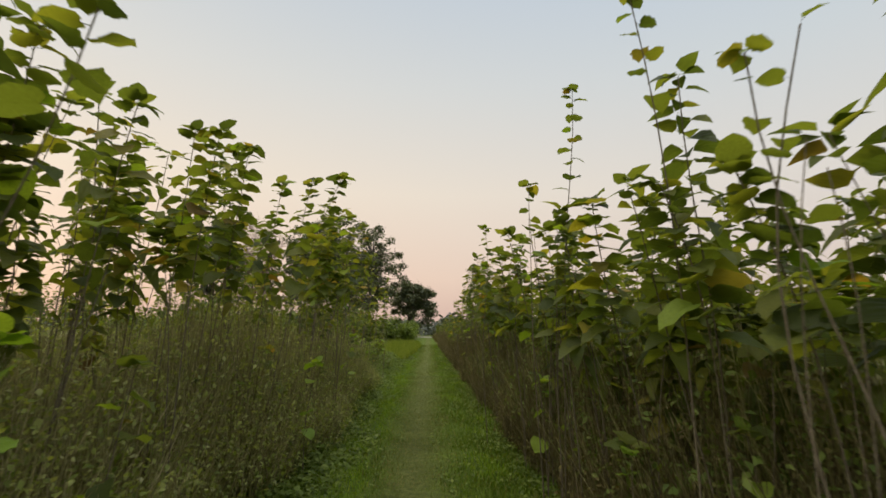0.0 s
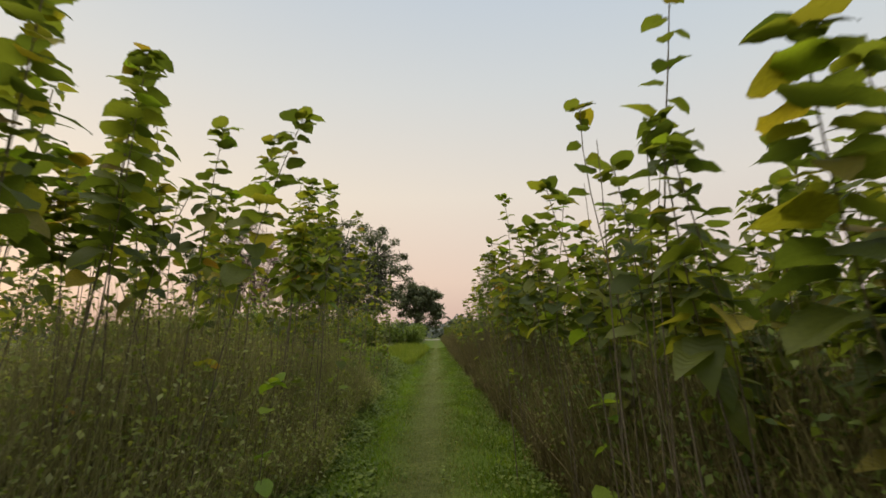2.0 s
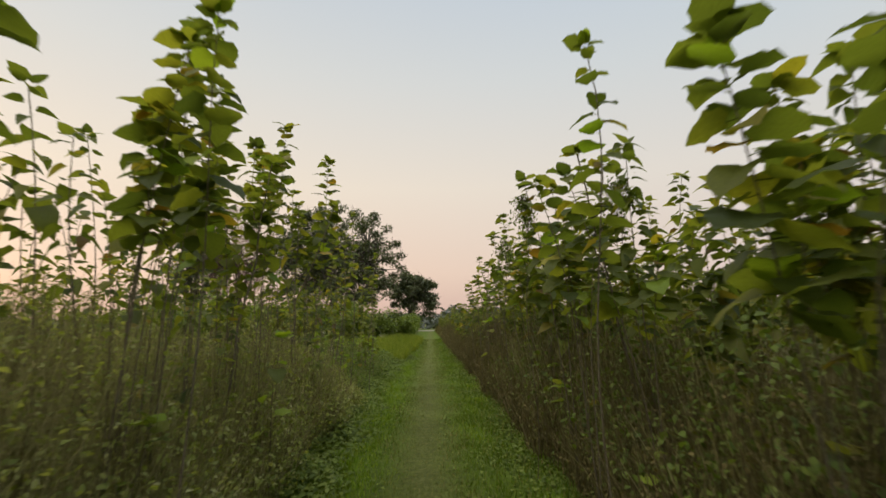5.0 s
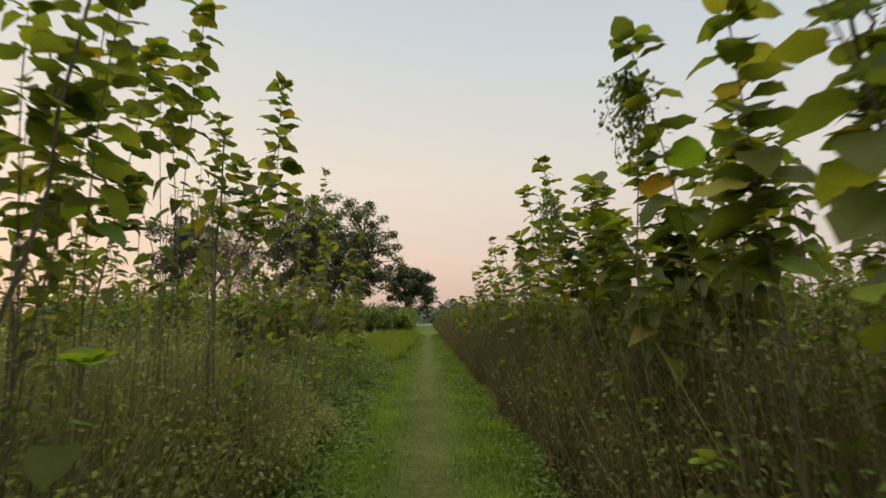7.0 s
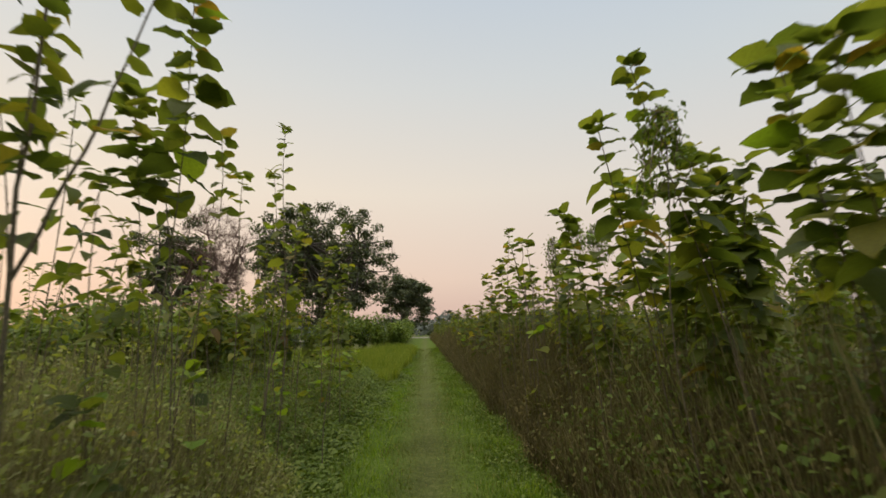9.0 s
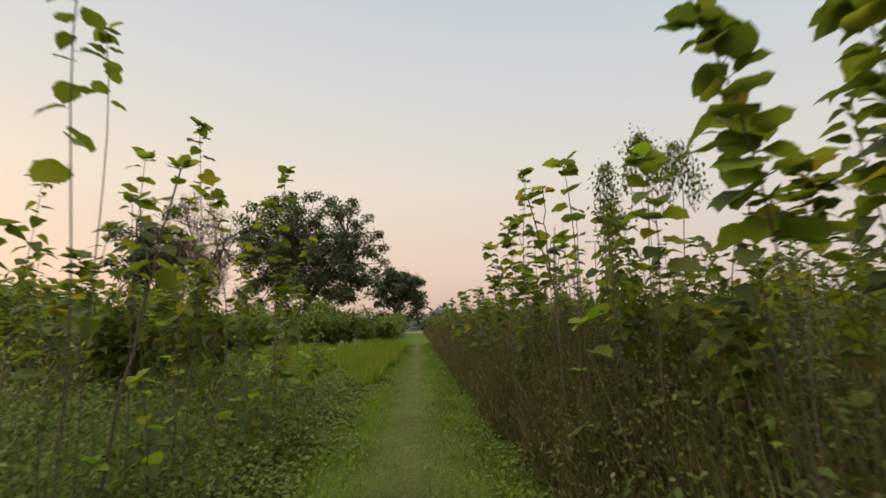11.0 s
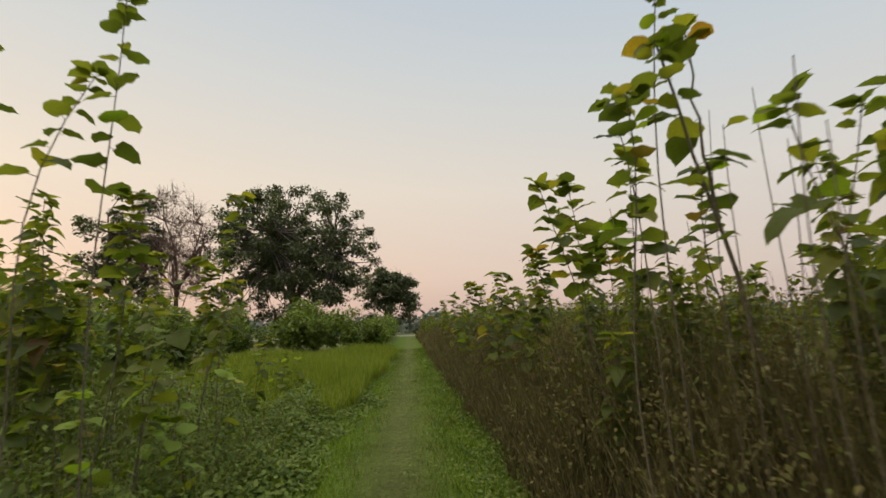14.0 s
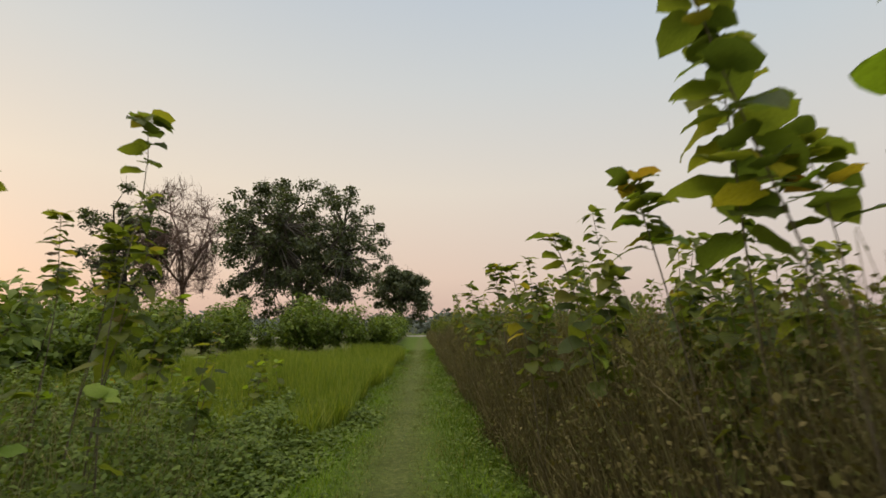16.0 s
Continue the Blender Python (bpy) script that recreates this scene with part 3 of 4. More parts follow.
# ---- rows of plants deep in the fields ----
SORTS = [(2.5, 40, 0.60, 0.165), (2.3, 42, 0.58, 0.17), (2.7, 40, 0.62, 0.16), (2.15, 40, 0.56, 0.165), (2.4, 40, 0.60, 0.175), (2.25, 42, 0.58, 0.16)]
variants = [field_plant(h, c, lo, b, i) for i, (h, c, lo, b) in enumerate(SORTS)]
THIN = [(2.6, 17, 0.72, 0.14), (2.4, 15, 0.74, 0.15), (2.8, 18, 0.72, 0.14)]
variants += [field_plant(h, c, lo, b, 20 + i) for i, (h, c, lo, b) in enumerate(THIN)]
spots = []
for row in range(14):                               # field beside the right edge
    x0 = 0.40 + row * 0.7
    step = (0.58 if row else 0.8) + row * 0.07
    y = (0.3 if row < 4 else 19.0) + rng.uniform(0, 0.5)
    while y < 64:
        low_part = 1.0 if y < 13 else 0.80
        spots.append((path_right(y) + x0 + rng.uniform(-0.25, 0.25), y, rng.uniform(0.84, 1.1) * low_part))
        y += step * rng.uniform(0.8, 1.3) * (1 + y * 0.022)
for row in range(5):                                # field beside the left edge
    x0 = 0.35 + row * 0.7
    y = 0.6 + rng.uniform(0, 0.5)
    while y < 15.5 - row * 0.35:
        tall = 1.15 if y < 8 else 0.98
        spots.append((path_left(y) - x0 + rng.uniform(-0.25, 0.25), y, rng.uniform(0.85, 1.18) * tall))
        y += (0.62 + row * 0.06) * rng.uniform(0.8, 1.35) * (1 + max(0, y - 5) * 0.04)
edge = np.random.default_rng(55)
for i in range(150):                                # the same field farther from the path
    spots.append((-5.0 - 9.0 * edge.random(), edge.uniform(1.5, 17.5), edge.uniform(0.85, 1.1)))
for i in range(210):                                # the field farther from the right edge
    spots.append((4.2 + 8.5 * edge.random(), edge.uniform(2.5, 19.5), edge.uniform(0.85, 1.02)))
for i in range(20):                                 # low leafy stand beside the end of the walk
    y = 14.2 + i * 0.28
    spots.append((1.2 - 0.01 * y + edge.uniform(0.45, 1.5), y, edge.uniform(0.76, 0.88)))
for i in range(10):
    spots.append((-2.8 - edge.uniform(0, 3.2), 17.3 + edge.uniform(0, 2.6), edge.uniform(0.8, 0.98)))
for i in range(5):                                  # close stand beside the start
    spots.append((1.6 + edge.uniform(0, 0.6), 2.3 + i * 0.4, edge.uniform(0.88, 0.98)))
for i in range(6):
    spots.append((-1.9 - edge.uniform(0, 0.7), 1.5 + i * 0.42, edge.uniform(0.95, 1.08)))
for x, y, k in ((-4.8, 18.4, 0.85), (-5.6, 19.2, 0.85), (-6.4, 18.6, 0.8), (-5.2, 20.8, 0.9), (-4.3, 19.4, 0.8)):
    spots.append((x, y, k))
for i in range(5):                                  # taller plants just behind the right edge
    y = 3.4 + i * 2.1 + edge.uniform(-0.15, 0.15)
    spots.append((1.55 - 0.02 * y + edge.uniform(-0.12, 0.3), y, edge.uniform(1.04, 1.16)))
for i in range(3):                                  # and behind the left edge
    y = 7.2 + i * 1.6 + edge.uniform(-0.2, 0.2)
    spots.append((-1.85 + edge.uniform(-0.45, 0.15), y, edge.uniform(1.15, 1.32)))
spots += [(1.78, 14.66, 0.95)]
for i in range(9):                                  # loose stand beyond the weeds
    spots.append((-2.7 - i * 0.45 + edge.uniform(-0.2, 0.2), 18.2 + edge.uniform(-0.8, 2.0), edge.uniform(0.92, 1.12)))
spots.sort(key=lambda p: math.hypot(p[0], max(0.0, p[1] - 15.5)) + (0.35 * abs(p[0])))
far_leaf, far_stem, used = [], [], set()
for i, (x, y, s) in enumerate(spots):
    turn, kind = rng.uniform(0, 360), int(rng.integers(6))
    if x < 0 and y < 17:
        kind = 6 + kind % 3 if y > 4.5 or rng.random() < 0.5 else kind
    up = rng.uniform(0.95, 1.06)
    m = pose(x, y, 0, 0, 0, turn)
    if i < 290:
        first = kind not in used
        used.add(kind)
        ob = variants[kind] if first else copy_thing(variants[kind], m)
        ob.matrix_basis = m @ Matrix.Diagonal((s, s, s * up, 1))
    else:
        c, q = math.cos(radians(turn)), math.sin(radians(turn))
        mat3 = np.array([[c, -q, 0], [q, c, 0], [0, 0, 1]]) * np.array([s, s, s * up])
        for child in variants[kind].children:
            pool = far_stem if child.name.startswith("stem") else far_leaf
            co = np.empty(len(child.data.vertices) * 3, np.float32)
            child.data.vertices.foreach_get("co", co)
            fc = np.empty(len(child.data.polygons) * 3, np.int32)
            child.data.polygons.foreach_get("vertices", fc)
            pool.append((co.reshape(-1, 3) @ mat3.T + np.array([x, y, 0]), fc.reshape(-1, 3)))
stuff("distant_crop", [join(far_stem), join(far_leaf)], [mat_stem, mat_leaf], "distant rows of leafy green field plants", "crop", True)

# ---- plants at the edges of the path: top x, y, height, leaves, lowest leaf, leaf length ----
RIGHT = [(1.25, 14.3, 2.3, 8, 0.75, 0.17), (1.5, 14.9, 2.3, 10, 0.72, 0.17), (1.2, 15.05, 2.2, 10, 0.7, 0.17), (1.8, 15.6, 2.4, 11, 0.7, 0.17), (1.45, 15.9, 2.25, 11, 0.7, 0.17), (1.75, 16.6, 2.3, 11, 0.7, 0.17),
         (1.15, 11.6, 2.5, 28, 0.42, 0.21), (1.6, 11.4, 2.62, 30, 0.42, 0.2), (1.35, 12.9, 2.36, 14, 0.66, 0.2), (1.2, 10.1, 2.55, 30, 0.42, 0.21),
         (1.5, 9.95, 2.62, 36, 0.42, 0.22), (1.5, 2.9, 2.35, 22, 0.5, 0.19), (1.5, 6.2, 2.5, 34, 0.42, 0.2), (1.4, 12.2, 2.5, 34, 0.42, 0.2),
         (1.22, 1.55, 2.10, 28, 0.62, 0.18), (1.15, 2.05, 2.22, 30, 0.6, 0.18), (1.13, 1.25, 2.45, 3, 0.92, 0.11), (1.16, 1.30, 2.38, 4, 0.9, 0.12), (1.10, 2.0, 3.08, 9, 0.84, 0.16),
         (1.09, 3.5, 3.42, 14, 0.66, 0.15), (1.05, 2.60, 2.25, 30, 0.6, 0.20), (1.1, 3.30, 2.26, 20, 0.6, 0.18), (1.05, 4.05, 2.4, 20, 0.6, 0.19),
         (0.9, 4.75, 2.5, 20, 0.6, 0.19), (0.99, 5.2, 2.54, 12, 0.62, 0.19), (1.02, 4.17, 2.9, 8, 0.75, 0.17), (0.9, 5.6, 2.42, 30, 0.42, 0.20), (0.71, 6.52, 2.95, 14, 0.62, 0.16), (0.70, 7.52, 2.5, 22, 0.6, 0.17),
         (0.9, 7.2, 2.45, 30, 0.45, 0.20), (1.01, 8.15, 2.62, 28, 0.5, 0.21), (0.82, 8.70, 2.85, 22, 0.6, 0.20), (1.0, 9.75, 2.36, 28, 0.5, 0.21),
         (0.96, 10.9, 2.98, 36, 0.55, 0.19), (0.84, 11.2, 2.76, 28, 0.55, 0.19), (0.9, 12.3, 2.45, 28, 0.45, 0.19), (1.1, 13.45, 2.40, 13, 0.66, 0.20),
         (0.85, 13.95, 2.55, 9, 0.80, 0.19), (0.87, 15.4, 2.98, 14, 0.78, 0.14), (0.65, 15.5, 2.38, 10, 0.75, 0.17), (0.9, 15.98, 2.60, 8, 0.82, 0.18),
         (0.75, 16.7, 2.38, 20, 0.45, 0.20), (1.03, 17.25, 2.55, 18, 0.66, 0.24), (1.2, 16.55, 2.5, 15, 0.68, 0.24), (0.9, 17.6, 2.06, 18, 0.6, 0.19),
         (0.7, 18.4, 1.95, 26, 0.5, 0.19), (0.6, 19.6, 1.9, 26, 0.48, 0.18), (0.6, 20.8, 2.05, 26, 0.48, 0.18), (0.5, 22.2, 1.95, 26, 0.45, 0.18),
         (0.55, 23.6, 1.9, 26, 0.45, 0.18), (0.45, 25.3, 2.0, 26, 0.45, 0.18)]
LEFT = [(-2.0, 14.7, 3.15, 9, 0.84, 0.18), (-2.47, 16.1, 3.12, 9, 0.84, 0.16), (-1.94, 13.4, 3.25, 8, 0.86, 0.16),(-2.6, 16.0, 2.0, 26, 0.35, 0.19), (-3.3, 15.2, 2.1, 26, 0.35, 0.19), (-4.0, 16.2, 2.14, 26, 0.35, 0.19), (-2.9, 17.6, 1.8, 24, 0.35, 0.18),
        (-3.6, 18.0, 1.6, 24, 0.35, 0.18),(-0.92, 4.72, 3.02, 26, 0.6, 0.22), (-1.08, 6.4, 3.0, 24, 0.6, 0.19), (-1.47, 6.64, 3.03, 30, 0.6, 0.18), (-1.9, 7.9, 3.4, 22, 0.6, 0.18), (-2.6, 19.2, 2.1, 30, 0.3, 0.18), (-3.5, 19.8, 2.4, 30, 0.3, 0.18),
        (-3.2, 21.2, 1.7, 26, 0.3, 0.17), (-2.3, 20.4, 1.4, 20, 0.3, 0.16),
        (-2.3, 1.9, 3.0, 26, 0.45, 0.20), (-2.4, 2.9, 3.0, 26, 0.45, 0.20), (-2.5, 3.9, 3.1, 26, 0.45, 0.19), (-2.4, 5.0, 3.1, 26, 0.45, 0.19),
        (-0.98, 1.36, 2.52, 9, 0.88, 0.20), (-1.72, 1.95, 2.90, 28, 0.45, 0.21), (-1.58, 2.44, 2.74, 24, 0.6, 0.19), (-1.42, 3.08, 2.86, 30, 0.6, 0.19), (-1.75, 3.40, 3.0, 26, 0.45, 0.19),
        (-1.6, 3.95, 3.08, 34, 0.45, 0.20), (-1.82, 4.2, 3.15, 28, 0.6, 0.20), (-1.55, 4.85, 3.03, 28, 0.6, 0.19), (-1.5, 5.72, 3.32, 32, 0.6, 0.20),
        (-1.55, 6.95, 3.25, 34, 0.45, 0.17), (-2.2, 8.4, 3.3, 22, 0.6, 0.18), (-1.75, 7.6, 2.80, 26, 0.45, 0.18), (-1.65, 8.6, 3.00, 26, 0.50, 0.19),
        (-2.0, 9.07, 3.35, 22, 0.6, 0.18), (-2.06, 10.2, 4.1, 26, 0.72, 0.21), (-2.25, 9.75, 3.45, 18, 0.7, 0.19), (-1.74, 11.3, 3.95, 40, 0.6, 0.215),
        (-1.9, 11.9, 2.98, 12, 0.8, 0.17), (-1.85, 12.45, 2.9, 9, 0.84, 0.15), (-1.60, 12.85, 3.50, 16, 0.62, 0.15), (-2.4, 14.6, 2.86, 6, 0.88, 0.17),
        (-1.45, 14.0, 2.30, 6, 0.86, 0.18), (-1.69, 15.9, 3.12, 12, 0.7, 0.16), (-2.3, 15.2, 2.66, 5, 0.86, 0.15),
        (-1.75, 16.35, 2.20, 18, 0.45, 0.17), (-2.18, 18.6, 2.86, 11, 0.86, 0.24), (-1.92, 16.05, 2.8, 12, 0.7, 0.16), (-1.9, 17.2, 1.92, 22, 0.35, 0.17),
        (-3.0, 18.4, 2.75, 12, 0.8, 0.17), (-3.4, 17.0, 2.2, 26, 0.35, 0.18)]
for i, (x, y, h, c, lo, b) in enumerate(RIGHT):
    few = c < 15
    crop_plant(x, y, h, c, lo, b, 0.12 if few else 0.3, i, few, "tall thin plant with a few leaves at its top" if few else LABEL)
for i, (x, y, h, c, lo, b) in enumerate(LEFT):
    few = c < 17
    crop_plant(x, y, h + 0.06, c, lo, b, 0.7 if x > -1.0 else 0.12 if few else 0.25, 100 + i, few, "tall thin plant with a few leaves at its top" if few else LABEL)


def woody_plant(base, top, fork, second, leaves, big, seed):
    """A leaning forked shoot with a thick brown stem, bare below, with leaves along its upper half."""
    r = np.random.default_rng(9000 + seed)
    root = thing("woody_plant", base[0], base[1], 0, "leaning woody plant with a forked brown stem and scattered leaves", "plant", "woody plants")
    s = np.linspace(0, 1, 11)[:, None]
    end = np.array([top[0] - base[0], top[1] - base[1], top[2]])
    main = end * np.concatenate([s ** 1.3, s ** 1.3, s], 1) + r.normal(0, 0.012, (11, 3)) * np.sin(s * np.pi)
    part("stem", mesh_from("stem", *tube(main, np.linspace(0.015, 0.006, 11), 6), [mat_stem], True), root)
    knee = on_line(main, fork)
    tip = np.array([second[0] - base[0], second[1] - base[1], second[2]])
    side = knee * (1 - s) + tip * s + np.array([0, 0, -0.10]) * np.sin(s * np.pi) + r.normal(0, 0.01, (11, 3)) * np.sin(s * np.pi)
    part("branch", mesh_from("branch", *tube(side, np.linspace(0.010, 0.004, 11), 5), [mat_stem], True), root)
    for ln, cnt, lo in ((main, leaves, 0.72), (side, leaves // 2, 0.4)):
        for q, p, yaw, pitch, roll, size in leaf_places(ln, cnt, lo, r, big):
            pool = leaf_yellow if r.random() < 0.05 else leaf_meshes
            ob = part("leaf", pool[r.integers(len(pool))], root)
            ob.matrix_basis = Matrix.LocRotScale(Vector(p), (Matrix.Rotation(yaw, 3, "Z") @ Matrix.Rotation(pitch, 3, "X") @ Matrix.Rotation(roll, 3, "Y")).to_euler(), (size,) * 3)


woody_plant((-1.98, 8.4), (-1.60, 8.4, 3.0), 0.82, (-1.85, 8.5, 2.75), 14, 0.15, 1)
woody_plant((-2.0, 10.4), (-1.96, 10.4, 3.1), 0.58, (-1.47, 10.4, 3.1), 18, 0.15, 2)
woody_plant((1.5, 15.6), (1.0, 15.6, 2.75), 0.70, (1.18, 15.65, 2.85), 9, 0.16, 3)
woody_plant((1.6, 8.0), (1.15, 7.9, 2.85), 0.8, (1.4, 8.0, 2.8), 12, 0.17, 4)
woody_plant((-2.35, 14.2), (-1.95, 14.3, 2.7), 0.7, (-2.3, 14.4, 2.5), 10, 0.15, 5)


def bare_stalks(x, y, count, tall, seed):
    """A clump of upright leafless shoots, with a leaf or two left at some tips."""
    r = np.random.default_rng(9500 + seed)
    root = thing("bare_plant", x, y, 0, "clump of thin upright leafless brown shoots", "plant", "bare plants")
    for k in range(count):
        dx, dy = r.uniform(-0.16, 0.16, 2)
        ln = stem_line(tall * r.uniform(0.8, 1.0), r.uniform(-0.12, 0.12), r.uniform(-0.12, 0.12), r, 0.03) + np.array([dx, dy, 0])
        part("stem", mesh_from("stem", *tube(ln, np.linspace(0.006, 0.0024, 11), 4), [mat_stem], True), root)
        for q, p, yaw, pitch, roll, size in leaf_places(ln, int(r.integers(0, 4)), 0.78, r, 0.11):
            ob = part("leaf", leaf_meshes[r.integers(len(leaf_meshes))], root)
            ob.matrix_basis = Matrix.LocRotScale(Vector(p), (Matrix.Rotation(yaw, 3, "Z") @ Matrix.Rotation(pitch, 3, "X") @ Matrix.Rotation(roll, 3, "Y")).to_euler(), (size,) * 3)


for i, (x, y, c, h) in enumerate([(1.22, 15.5, 4, 2.75), (0.95, 14.1, 3, 2.35), (1.35, 14.6, 4, 2.4), (1.6, 14.4, 4, 2.5), (1.15, 14.9, 3, 2.3), (1.05, 3.6, 3, 2.85),
                                  (1.25, 4.7, 3, 2.6), (1.2, 1.3, 2, 2.5), (-1.95, 7.0, 4, 2.5), (-2.3, 8.9, 4, 2.6), (-2.2, 10.0, 4, 2.6), (-2.6, 11.0, 4, 2.5), (-2.0, 6.0, 3, 2.4),
                                  (-2.2, 12.2, 3, 2.5), (1.3, 16.4, 3, 2.4), (1.5, 9.2, 2, 2.6)]):
    bare_stalks(x, y, c, h, i)


def young_plant(x, y, height, leaves, big, seed, pool_share=0.4):
    """A low sprig with large soft leaves among the weeds."""
    r = np.random.default_rng(7000 + seed)
    root = thing("young_plant", x, y, 0, "low young plant with soft light-green leaves among weeds", "plant", "young plants")
    line = stem_line(height, r.uniform(-0.15, 0.15), r.uniform(-0.15, 0.15), r, 0.03)
    part("stem", mesh_from("stem", *tube(line, np.linspace(0.006, 0.002, 11), 4), [mat_stem], True), root)
    for s, p, yaw, pitch, roll, size in leaf_places(line, leaves, 0.45, r, big):
        pool = leaf_bright if r.random() < pool_share else leaf_yellow if r.random() < 0.06 else leaf_meshes
        ob = part("leaf", pool[r.integers(len(pool))], root)
        ob.matrix_basis = Matrix.LocRotScale(Vector(p), (Matrix.Rotation(yaw, 3, "Z") @ Matrix.Rotation(pitch, 3, "X") @ Matrix.Rotation(roll, 3, "Y")).to_euler(), (size,) * 3)


for i, (x, y, h, c, b, share) in enumerate([(-1.24, 1.65, 1.50, 6, 0.15, 1.0), (-1.5, 2.3, 1.35, 7, 0.15, 0.4), (-1.25, 5.0, 1.15, 4, 0.15, 1.0), (-1.5, 8.3, 1.38, 6, 0.15, 0.9),
                                            (-1.6, 5.3, 1.3, 6, 0.15, 0.3), (1.22, 8.6, 0.85, 4, 0.16, 0.8), (1.18, 4.9, 1.0, 5, 0.16, 0.8), (1.1, 2.5, 0.9, 4, 0.17, 0.6),
                                            (-1.75, 10.6, 0.95, 6, 0.17, 0.3), (-2.3, 16.3, 0.95, 7, 0.17, 0.3), (-1.9, 17.4, 0.8, 7, 0.16, 0.5), (0.95, 14.0, 1.45, 6, 0.17, 0.5)]):
    young_plant(x, y, h, c, b, 300 + i, share)
sprig = np.random.default_rng(78)
for i in range(14):
    y = sprig.uniform(19.5, 24.5)
    young_plant(path_left(y) - sprig.uniform(0.3, 4.0), y, sprig.uniform(0.55, 0.95), int(sprig.integers(5, 9)), sprig.uniform(0.12, 0.17), 400 + i, 0.25)
sprig = np.random.default_rng(77)
for i in range(44):
    y = 1.2 + i * 0.40 + sprig.uniform(-0.2, 0.2)
    young_plant(path_left(y) - sprig.uniform(0.05, 0.45), y, sprig.uniform(0.45, 1.25), int(sprig.integers(4, 9)), sprig.uniform(0.10, 0.16), i, 0.45)
for i in range(30):
    y = 1.5 + i * 0.62 + sprig.uniform(-0.2, 0.2)
    young_plant(path_right(y) + sprig.uniform(0.08, 0.4), y, sprig.uniform(0.35, 1.15), int(sprig.integers(3, 7)), sprig.uniform(0.09, 0.14), 100 + i, 0.25)


# ---- undergrowth ----
def thicket(name, n, edge, sign, depth, y0, y1, h0, h1, mats, label, seed, leaf_n, leaf_size, wide=0.0045, low_edge=0.5, ramp=0.35, leaf_low=0.05, fade=None, over=0.0):
    """Dense upright stalks with side twigs and small leaves along one edge of the path."""
    r = np.random.default_rng(seed)
    y = y0 + (y1 - y0) * r.random(n) ** 1.25
    x = edge(y) - sign * over + sign * depth * r.random(n) ** 1.6
    h = r.uniform(h0, h1, n) * (low_edge + (1 - low_edge) * np.clip(sign * (x - edge(y) + sign * over) / ramp, 0, 1)) * (1 + 0.12 * np.sin(y * 1.1 + x * 2.0))
    if fade:                                        # lower towards one end
        h = h * (1 - 0.5 * np.clip((y - fade[0]) / (fade[1] - fade[0]), 0, 1))
    pos = np.stack([x, y, np.zeros(n)], 1)
    size = np.stack([np.full(n, 1.0), np.full(n, 1.0), h], 1)
    pools = []
    for k, bend in enumerate((14.0, -25.0, 40.0)):
        s = slice(k, None, 3)
        t = stalk_template(bend)
        sz = size[s].copy()
        sz[:, 0] = sz[:, 1] = wide * r.uniform(0.6, 1.3, len(sz))
        pools.append(scatter(t, pos[s], r.uniform(0, 6.28, len(sz)), r.normal(0, 0.17, len(sz)), r.normal(0, 0.17, len(sz)), sz))
    # side twigs
    pick = r.integers(n, size=n)
    tz = r.uniform(0.25, 0.85, n)
    tp = pos[pick] + np.stack([np.zeros(n), np.zeros(n), h[pick] * tz], 1)
    sz = np.stack([np.full(n, wide * 0.5), np.full(n, wide * 0.5), r.uniform(0.1, 0.35, n)], 1)
    pools.append(scatter(TWIG, tp, r.uniform(0, 6.28, n), r.uniform(0.3, 1.0, n), r.normal(0, 0.3, n), sz))
    stalks = join(pools)
    pick = r.integers(n, size=leaf_n)
    lp = pos[pick] + np.stack([r.normal(0, 0.09, leaf_n), r.normal(0, 0.09, leaf_n), h[pick] * r.uniform(leaf_low, 1.0, leaf_n)], 1)
    lv = scatter(BIT, lp, r.uniform(0, 6.28, leaf_n), r.uniform(-1.1, 0.4, leaf_n), r.uniform(-0.7, 0.7, leaf_n), r.uniform(0.5, 1.4, leaf_n) * leaf_size)
    return stuff(name, [stalks, lv], mats, label, "undergrowth")


thicket("dry_weeds", 26000, path_right, 1, 2.6, -3, 36, 1.0, 1.55, [mat_stalk, mat_leaf_dry], "dense brown dry weed stalks with withered leaves", 1, 110000, 0.032, low_edge=0.4, over=0.14)
thicket("olive_weeds", 19000, path_left, -1, 3.2, -3, 13.3, 1.1, 1.8, [mat_stalk_green, mat_leaf_dull], "dense olive weed stalks with small leaves", 2, 170000, 0.042, low_edge=0.35, ramp=0.5, fade=(9.5, 13.5), over=0.3)
thicket("olive_weeds", 2200, path_left, -1, 6.0, 12.6, 20.5, 0.55, 1.05, [mat_stalk_green, mat_leaf_shrub], "low olive weed stalks with green leaves", 4, 70000, 0.05, low_edge=0.3, ramp=0.9, over=0.2)
thicket("olive_weeds", 5000, lambda y: path_left(y) - 2.8, -1, 9.0, 0, 19, 1.2, 1.6, [mat_stalk_green, mat_leaf_dull], "olive weed stalks deep in the field", 8, 30000, 0.08, 0.008)
thicket("olive_weeds", 3600, path_right, 1, 2.6, 13.5, 34, 1.15, 1.6, [mat_stalk, mat_leaf_dry], "olive weed stalks with small dull leaves", 9, 46000, 0.034, 0.0045, 0.6, leaf_low=0.65)
thicket("olive_weeds", 3500, path_right, 1, 1.5, -2, 13.5, 1.1, 1.75, [mat_stalk_green, mat_leaf_shrub], "olive weed stalks with small green leaves", 6, 34000, 0.055, leaf_low=0.3)
